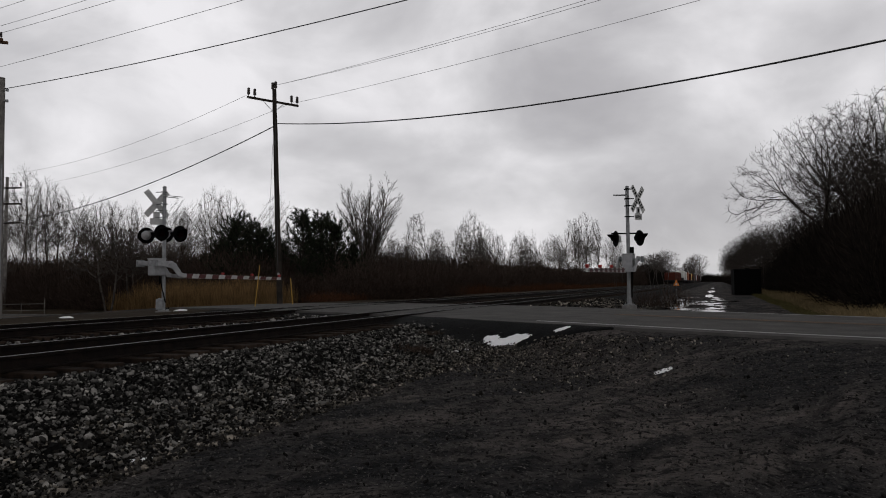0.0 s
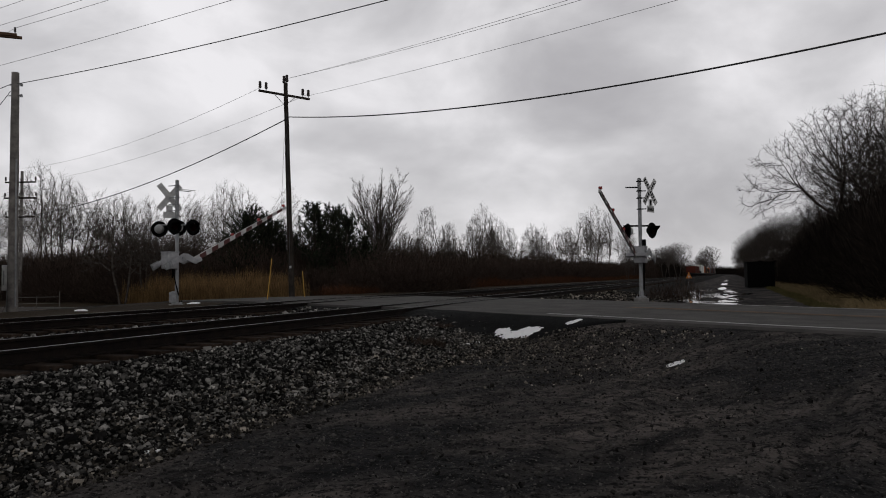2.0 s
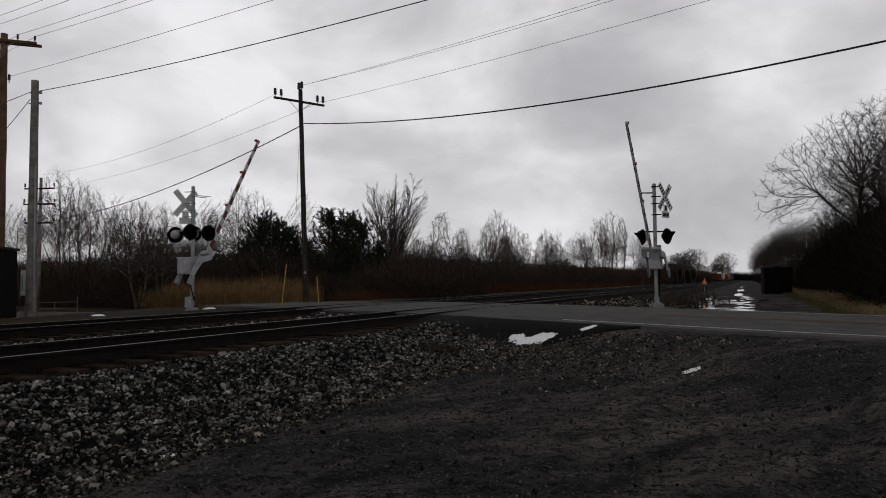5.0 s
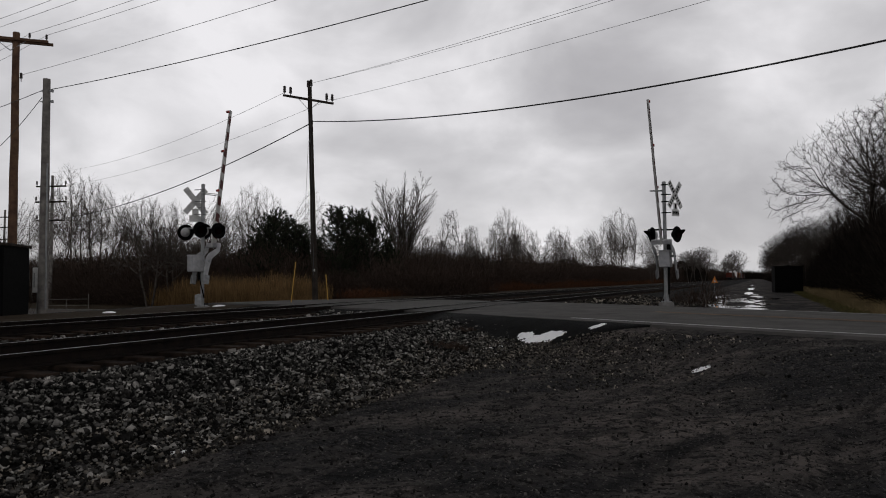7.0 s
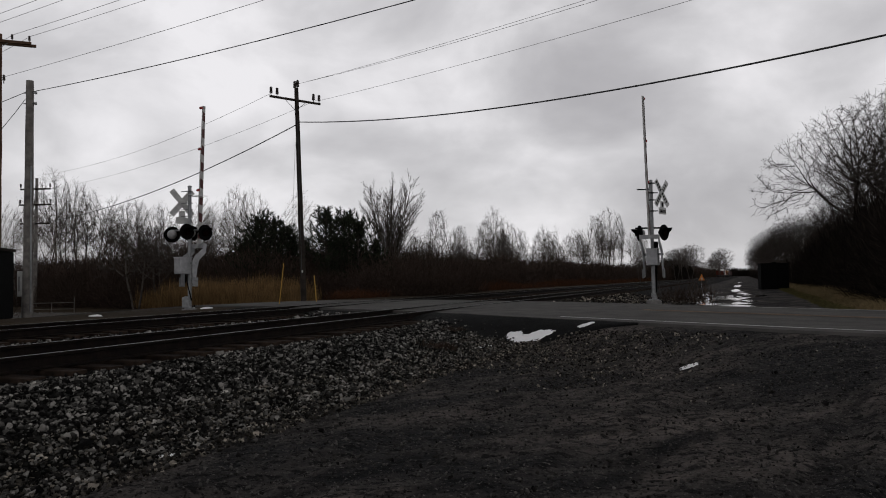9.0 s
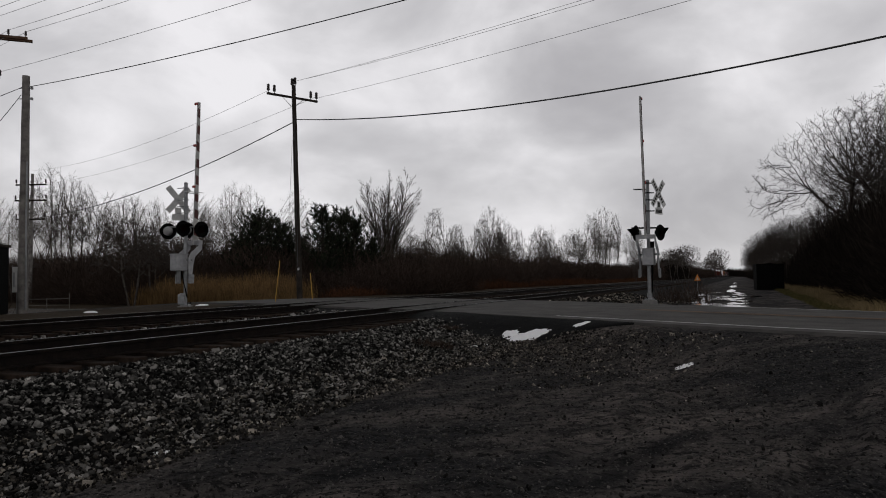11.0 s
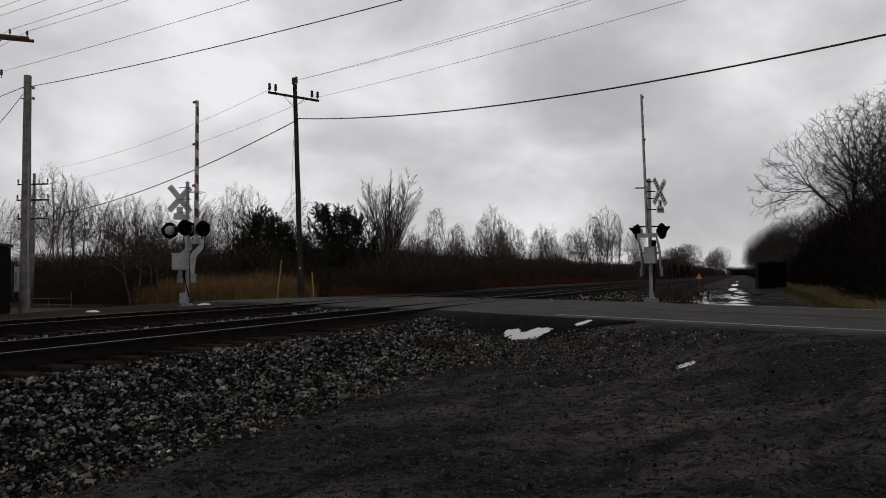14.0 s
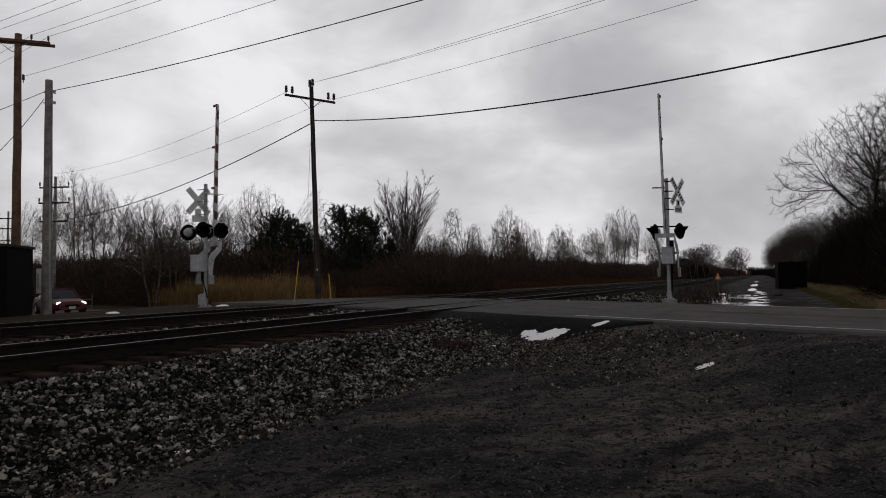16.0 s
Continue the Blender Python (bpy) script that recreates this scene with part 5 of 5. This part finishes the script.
# ---- ballast stones, snow, puddles ----
def stone_field(name, count, place, size, m, label, seed):
    rg = np.random.RandomState(seed)
    base = np.array([(-1, -1, -1), (1, -1, -1), (1, 1, -1), (-1, 1, -1), (-1, -1, 1), (1, -1, 1), (1, 1, 1), (-1, 1, 1)], float) * 0.72
    quad = [(0, 1, 5, 4), (1, 2, 6, 5), (2, 3, 7, 6), (3, 0, 4, 7), (4, 5, 6, 7), (3, 2, 1, 0)]
    tri = np.array([t for a, b, c, d in quad for t in ((a, b, c), (a, c, d))])
    P = place(rg, count)
    s = size * rg.lognormal(0, 0.35, count)
    V = np.repeat(base[None], count, 0) * (1 + 0.22 * rg.randn(count, 8, 3))
    V *= np.stack([rg.uniform(0.7, 1.3, count), rg.uniform(0.6, 1.1, count), rg.uniform(0.30, 0.62, count)], 1)[:, None, :]
    q = rg.randn(count, 4)
    q[:, 1:3] *= 0.45
    q /= np.linalg.norm(q, axis=1)[:, None]
    w, x, y, z = q.T
    R = np.stack([np.stack([1 - 2 * (y * y + z * z), 2 * (x * y - z * w), 2 * (x * z + y * w)], -1),
                  np.stack([2 * (x * y + z * w), 1 - 2 * (x * x + z * z), 2 * (y * z - x * w)], -1),
                  np.stack([2 * (x * z - y * w), 2 * (y * z + x * w), 1 - 2 * (x * x + y * y)], -1)], 1)
    V = np.einsum("nij,nkj->nki", R, V) * s[:, None, None] + P[:, None, :]
    F = (tri[None] + (np.arange(count) * 8)[:, None, None]).reshape(-1, 3)
    ob = quick_mesh(name, V.reshape(-1, 3), F, m)
    tagged(ob, label, "stones", kind="stuff")


def bed(u0, u1, v0, v1, power=1.0, lift=0.0, off_road=True, thin=False):
    def place(rg, n):
        out = []
        while len(out) < n:
            u = u0 + (u1 - u0) * rg.rand() ** power
            v = rg.uniform(v0, v1)
            x, y = xy(u, v)
            if off_road and abs(road_gap(x, y)[0]) < 4.3:
                continue
            if thin and rg.rand() > ease(8, 13, u) * (1 - ease(-3.6, 1.5, v)) ** 1.5 + 0.35 * noise.noise((x * 0.9, y * 0.9, 2)):
                continue
            out.append((x, y, ground_z(x, y) + lift + rg.uniform(-0.01, 0.025)))
        return np.array(out)
    return place


def stones():
    stone_field("ballast_stones", 38000, bed(0.5, 17.5, -6.95, -4.2, 1.3), 0.0185, M_STONE, "grey crushed-stone ballast on the track shoulder", 1)
    stone_field("ballast_stones", 15000, bed(0.5, 17, -5.3, -3.9, 1.2), 0.0135, M_STONE_TAN, "small pale gravel at the foot of the ballast", 2)
    stone_field("ballast_stones", 3500, bed(2, 30, -12.0, -9.2, 1.2), 0.034, M_STONE, "grey ballast between the rails", 3)
    stone_field("ballast_stones", 2600, bed(24, 45, -6.8, -2.2, 1.2), 0.05, M_STONE_TAN, "pale ballast beside the crossing signal", 4)
    stone_field("ballast_stones", 5200, bed(8.0, 16.2, -4.6, 1.5, 0.8, thin=True), 0.0135, M_STONE_TAN, "pale gravel spilled beside the crossing", 6)
    stone_field("loose_gravel", 1700, bed(2, 17, -4.2, 8, 1.0), 0.015, M_CLOD, "dark clods and stones on the dirt lot", 7)
    stone_field("loose_gravel", 26000, bed(2, 18, -4.6, 8, 1.0), 0.0095, M_GRIT, "fine loose gravel scattered on the dirt lot", 5)


stones()


def patch(name, x, y, rx, ry, turn, h, m, seed, label, category):
    """A low ragged-edged patch that lies on the ground."""
    bm = BM()
    n, k = 44, 6
    ca, sa = math.cos(turn), math.sin(turn)
    rings = []
    for j in range(k + 1):
        f = j / k
        row = []
        for i in range(n):
            a = 6.2832 * i / n
            e = 1 + 0.42 * noise.noise((2.2 * math.cos(a) + seed, 2.2 * math.sin(a), 0)) + 0.25 * noise.noise((6 * math.cos(a), 6 * math.sin(a) + seed, 3))
            px, py = rx * f * e * math.cos(a), ry * f * e * math.sin(a)
            qx, qy = x + px * ca - py * sa, y + px * sa + py * ca
            z = ground_z(qx, qy) + h * (1 - f ** 3) * (0.8 + 0.4 * noise.noise((qx * 5, qy * 5, seed))) + (0.004 if j < k else -0.01)
            row.append(bm.verts.new((qx, qy, z)))
        rings.append(row)
    for a, b in zip(rings, rings[1:]):
        for i in range(n):
            bm.faces.new((a[i], b[i], b[(i + 1) % n], a[(i + 1) % n]))
    bmesh.ops.remove_doubles(bm, verts=bm.verts, dist=0.0005)
    ob = part(name, bm, m, smooth=True)
    tagged(ob, label, category)
    return ob


def patches():
    sl = "small patch of old melting snow on gravel"
    for x, y, rx, ry, a, h, s in SNOW:
        patch("snow_patch", x, y, rx, ry, a, h, M_SNOW, s, sl, "snow")
    for u, v, ru, rv, s in PUDDLES:
        x, y = xy(u, v)
        ob = patch("puddle", x, y, ru, rv, math.pi / 2 - HEAD, 0.0, M_WATER, s, "shallow puddle on the rutted service track", "puddle")
        z = max(c.co.z for c in ob.data.vertices)
        for c in ob.data.vertices:
            c.co.z = z


SNOW = [(1.78, 14.55, 0.50, 0.24, -0.22, 0.08, 1.0), (1.42, 14.9, 0.20, 0.22, 0.3, 0.09, 11.0), (2.78, 14.2, 0.26, 0.13, 0.3, 0.08, 2.0), (3.35, 9.9, 0.19, 0.10, 0.6, 0.008, 3.0), (-2.22, 5.62, 0.10, 0.06, 0.4, 0.015, 4.0),
        (-11.6, 23.3, 0.22, 0.16, 0, 0.05, 5.0), (-9.15, 26.9, 0.24, 0.14, 0, 0.05, 6.0), (0.78, 13.7, 0.12, 0.05, 0.3, 0.03, 7.0), (0.62, 13.6, 0.06, 0.04, 0.3, 0.03, 8.0), (0.95, 16.2, 0.08, 0.05, 0.3, 0.03, 9.0)]
PUDDLES = [(68, -0.8, 6.0, 0.35, 5.5), (95, -0.9, 9.0, 0.4, 7.0), (140, -1.0, 14.0, 0.4, 8.0), (31.0, -0.4, 1.0, 0.7, 3.1), (36, -1.5, 1.3, 0.7, 4.4), (44, -1.2, 2.2, 0.8, 6.4)]
_r = random.Random(31)
for _i in range(46):
    PUDDLES.append((_r.uniform(28.5, 62), _r.choice((-2.1, -0.3)) + _r.gauss(0, 0.45), _r.uniform(0.5, 1.7), _r.uniform(0.12, 0.42), 10.0 + 1.7 * _i))
patches()


# ---- train ----
def train():
    tr = thing("freight_train", Matrix.Translation((*xy(212, -13.07), RAIL_TOP)) @ Matrix.Rotation(math.pi / 2 - HEAD, 4, "Z"), "long freight train with red, white and orange cars", "train")
    cols = {n: mat("car_" + n, tuple(0.75 * q for q in c), c, 0.8, 0.7, 0.1, c3=tuple(0.5 * q for q in c)) for n, c in
            (("oxide", (0.095, 0.026, 0.018)), ("white", (0.62, 0.61, 0.58)), ("orange", (0.30, 0.095, 0.035)), ("yellow", (0.55, 0.38, 0.10)), ("grey", (0.12, 0.12, 0.13)), ("dark", (0.03, 0.03, 0.032)))}
    order = [("oxide", 3.3, 0), ("oxide", 3.6, 0), ("dark", 2.0, 1), ("white", 4.6, 2), ("white", 4.4, 2), ("orange", 4.4, 2), ("oxide", 4.0, 0), ("yellow", 4.2, 2), ("dark", 3.2, 1), ("orange", 4.2, 2), ("grey", 4.4, 0), ("white", 4.2, 2),
             ("oxide", 4.2, 0), ("grey", 4.4, 0), ("dark", 4.0, 1), ("oxide", 4.3, 0), ("grey", 4.4, 0), ("white", 4.0, 2)]
    x = 0.0
    for col, h, kind in order:
        L = 17.5
        bm = BM()
        box(bm, L, 2.7, 0.35, Matrix.Translation((x + L / 2, 0, 1.0)), 0.02)
        for e in (x - 0.6, x + L):
            box(bm, 0.6, 0.3, 0.25, Matrix.Translation((e + 0.3, 0, 0.95)))
        car = part("freight_car", bm, cols["dark"], tr, "freight car of a long train")
        bm = BM()
        if kind == 2:
            for k in range(2):
                box(bm, 6.1, 2.44, h - 1.2, Matrix.Translation((x + 5.4 + 6.6 * k, 0, 1.18 + (h - 1.2) / 2)), 0.04)
        else:
            box(bm, L - 1.2, 2.9, h - 1.0, Matrix.Translation((x + L / 2, 0, 1.0 + (h - 1.0) / 2)), 0.06)
            for k in range(9):
                for s in (-1, 1):
                    box(bm, 0.12, 0.06, h - 1.1, Matrix.Translation((x + 1.2 + k * (L - 2.4) / 8, 1.47 * s, 1.02 + (h - 1.0) / 2)))
        part("body", bm, cols[col], car)
        for e in (2.6, L - 2.6):
            bm = BM()
            box(bm, 2.2, 2.0, 0.35, Matrix.Translation((x + e, 0, 0.6)), 0.02)
            for w in (-0.9, 0.9):
                rod(bm, (x + e + w, -0.8, 0.42), (x + e + w, 0.8, 0.42), 0.42, n=14)
            part("bogie", bm, cols["dark"], car)
        x += L + 1.1
    return tr


TRAIN = train()


# ---- car ----
M_CARPAINT = mat("dark_red_car_paint", (0.060, 0.007, 0.008), (0.085, 0.010, 0.011), 2, 0.42, 0.0)
M_CARPAINT.node_tree.nodes["Principled BSDF"].inputs["Specular IOR Level"].default_value = 0.25
M_CARGLASS = mat("car_glass", (0.012, 0.014, 0.016), (0.02, 0.022, 0.025), 2, 0.06, 0.0)
M_TYRE = mat("tyre_rubber", (0.012, 0.012, 0.012), (0.022, 0.022, 0.022), 8, 0.9, 0.2)
M_HEADLIGHT = glow("headlight_glass", (1.0, 0.90, 0.78), 5.0)


def loft(bm, rows):
    vs = [[bm.verts.new(p) for p in r] for r in rows]
    for a, b in zip(vs, vs[1:]):
        for i in range(len(a) - 1):
            bm.faces.new((a[i], a[i + 1], b[i + 1], b[i]))
    bm.faces.new(vs[0][::-1])
    bm.faces.new(vs[-1])
    bmesh.ops.recalc_face_normals(bm, faces=bm.faces)


def sedan():
    c = thing("car", Matrix(), "dark red sedan with lit headlights on the far road", "car")
    bm = BM()
    rows = []
    for x, w, zb, zt in ((-2.42, 0.70, 0.42, 0.88), (-2.30, 0.84, 0.28, 0.97), (-1.5, 0.90, 0.22, 0.98), (0.0, 0.91, 0.20, 0.93), (1.0, 0.90, 0.20, 0.91), (1.7, 0.88, 0.22, 0.84), (2.2, 0.80, 0.24, 0.74), (2.42, 0.62, 0.30, 0.62)):
        rows.append([(x, -w * 0.92, zb), (x, -w, zb + (zt - zb) * 0.35), (x, -w * 0.985, zb + (zt - zb) * 0.75), (x, -w * 0.86, zt), (x, 0, zt + 0.035), (x, w * 0.86, zt), (x, w * 0.985, zb + (zt - zb) * 0.75), (x, w, zb + (zt - zb) * 0.35), (x, w * 0.92, zb)])
    loft(bm, rows)
    body = part("body", bm, M_CARPAINT, c, smooth=False)
    bm = BM()
    rows = []
    for x, w, z in ((-1.75, 0.72, 0.96), (-1.05, 0.60, 1.36), (-0.3, 0.60, 1.44), (0.25, 0.60, 1.42), (1.15, 0.74, 0.93)):
        rows.append([(x, -0.80, 0.90), (x, -w, z), (x, 0, z + 0.03), (x, w, z), (x, 0.80, 0.90)])
    loft(bm, rows)
    part("glasshouse", bm, M_CARGLASS, c, "dark reflecting windows")
    bm = BM()
    box(bm, 1.35, 1.18, 0.05, Matrix.Translation((-0.38, 0, 1.435)), 0.02)
    part("roof", bm, M_CARPAINT, c)
    for s in (-1, 1):
        bm = BM()
        for a, b in (((0.25, 0.6, 1.44), (1.15, 0.76, 0.93)), ((-1.05, 0.61, 1.38), (-1.75, 0.75, 0.96)), ((-0.35, 0.62, 1.43), (-0.35, 0.80, 0.93))):
            rod(bm, (a[0], a[1] * s, a[2]), (b[0], b[1] * s, b[2]), 0.035, n=6)
        part("window_pillars", bm, M_CARPAINT, c)
        bm = BM()
        lathe(bm, [(0.05, -0.03), (0.12, 0.0), (0.135, 0.03), (0.11, 0.07), (0.03, 0.085)], Matrix.Translation((2.20, 0.60 * s, 0.64)) @ Matrix.Rotation(radians(90), 4, "Y") @ Matrix.Diagonal((0.75, 1.35, 1.0, 1)), 14)
        part("headlight", bm, M_HEADLIGHT, c, "lit warm-white headlight")
        bm = BM()
        box(bm, 0.12, 0.2, 0.12, Matrix.Translation((0.95, 0.98 * s, 0.98)), 0.03)
        part("wing_mirror", bm, M_CARPAINT, c)
        for x in (-1.45, 1.45):
            bm = BM()
            rod(bm, (x, 0.68 * s, 0.32), (x, 0.93 * s, 0.32), 0.32, n=22)
            w = part("wheel", bm, M_TYRE, c)
            bm = BM()
            rod(bm, (x, 0.90 * s, 0.32), (x, 0.94 * s, 0.32), 0.20, n=16)
            part("rim", bm, M_GALV, w)
    bm = BM()
    box(bm, 0.06, 0.75, 0.13, Matrix.Translation((2.40, 0, 0.52)), 0.02)
    part("grille", bm, M_BLACK, c)
    bm = BM()
    box(bm, 0.05, 1.5, 0.10, Matrix.Translation((2.33, 0, 0.33)), 0.02)
    part("lower_intake", bm, M_BLACK, c)
    bm = BM()
    box(bm, 0.02, 0.32, 0.14, Matrix.Translation((2.45, 0, 0.42)), 0.004)
    part("number_plate", bm, M_WHITE, c, "plain pale number plate")
    return c


CAR = sedan()


# ---- what moves ----
def motions():
    def arm_rows(deg, table):
        turn = Matrix.Rotation(radians(deg), 4, "Z")
        return [(t, Matrix.Translation((0, 0, PIVOT)) @ turn @ Matrix.Rotation(radians(-a), 4, "Y")) for t, a in table]

    walk(ARM_LEFT, arm_rows(57.5, [(0, -1.1), (0.2, 1.6), (0.6, 7.1), (1.0, 12.5), (1.4, 18.4), (2.0, 26.1), (2.4, 30.6), (2.8, 35.3), (3.2, 40.0), (3.6, 44.5), (4.2, 52.0),
                                   (5.2, 64.0), (6.3, 74.6), (7.0, 81.8), (7.5, 87.2), (7.9, 89.8), (8.4, 89.0), (9.0, 87.6), (9.8, 88.0), (11.3, 88.5), (12.2, 89.2), (13.5, 90.0), (14.5, 89.3), (16.0, 88.6)]))
    walk(ARM_RIGHT, arm_rows(241.5, [(0, -0.7), (0.2, 2.0), (0.6, 6.7), (1.0, 10.9), (1.4, 15.5), (2.0, 21.3), (2.4, 26.0), (2.8, 30.2), (3.2, 33.7), (3.6, 37.6), (4.2, 43.2),
                                     (5.2, 54.0), (6.3, 63.5), (7.0, 71.0), (7.6, 76.5), (8.2, 81.5), (9.0, 85.0), (11.3, 85.0), (13.5, 84.8), (16.0, 84.9)]))
    heading = Matrix.Rotation(math.pi / 2 - HEAD, 4, "Z")
    walk(TRAIN, [(t, Matrix.Translation((*xy(212 + 22.5 * t, -13.07), RAIL_TOP)) @ heading) for t in (0, 4, 8, 12, 16)])
    i16 = int(np.argmin(((ROAD_NP - (-22.35, 42.95)) ** 2).sum(1)))
    rows = []
    for t in (0.0, 5.0, 6.0, 8.0, 10.0, 12.0, 13.0, 14.0, 14.5, 15.0, 15.5, 16.0):
        i = min(len(ROAD) - 2, i16 + int(round((16 - t) * 10)))
        a, b = ROAD_NP[i + 1], ROAD_NP[i - 1]
        d = (b - a) / np.linalg.norm(b - a)
        x, y = ROAD_NP[i] + 2.35 * np.array((d[1], -d[0]))
        rows.append((t, pose(x, y, road_z(uv(x, y)[1]) + 0.02, 0, 0, math.degrees(math.atan2(d[1], d[0])) - 13)))
    walk(CAR, rows)


motions()
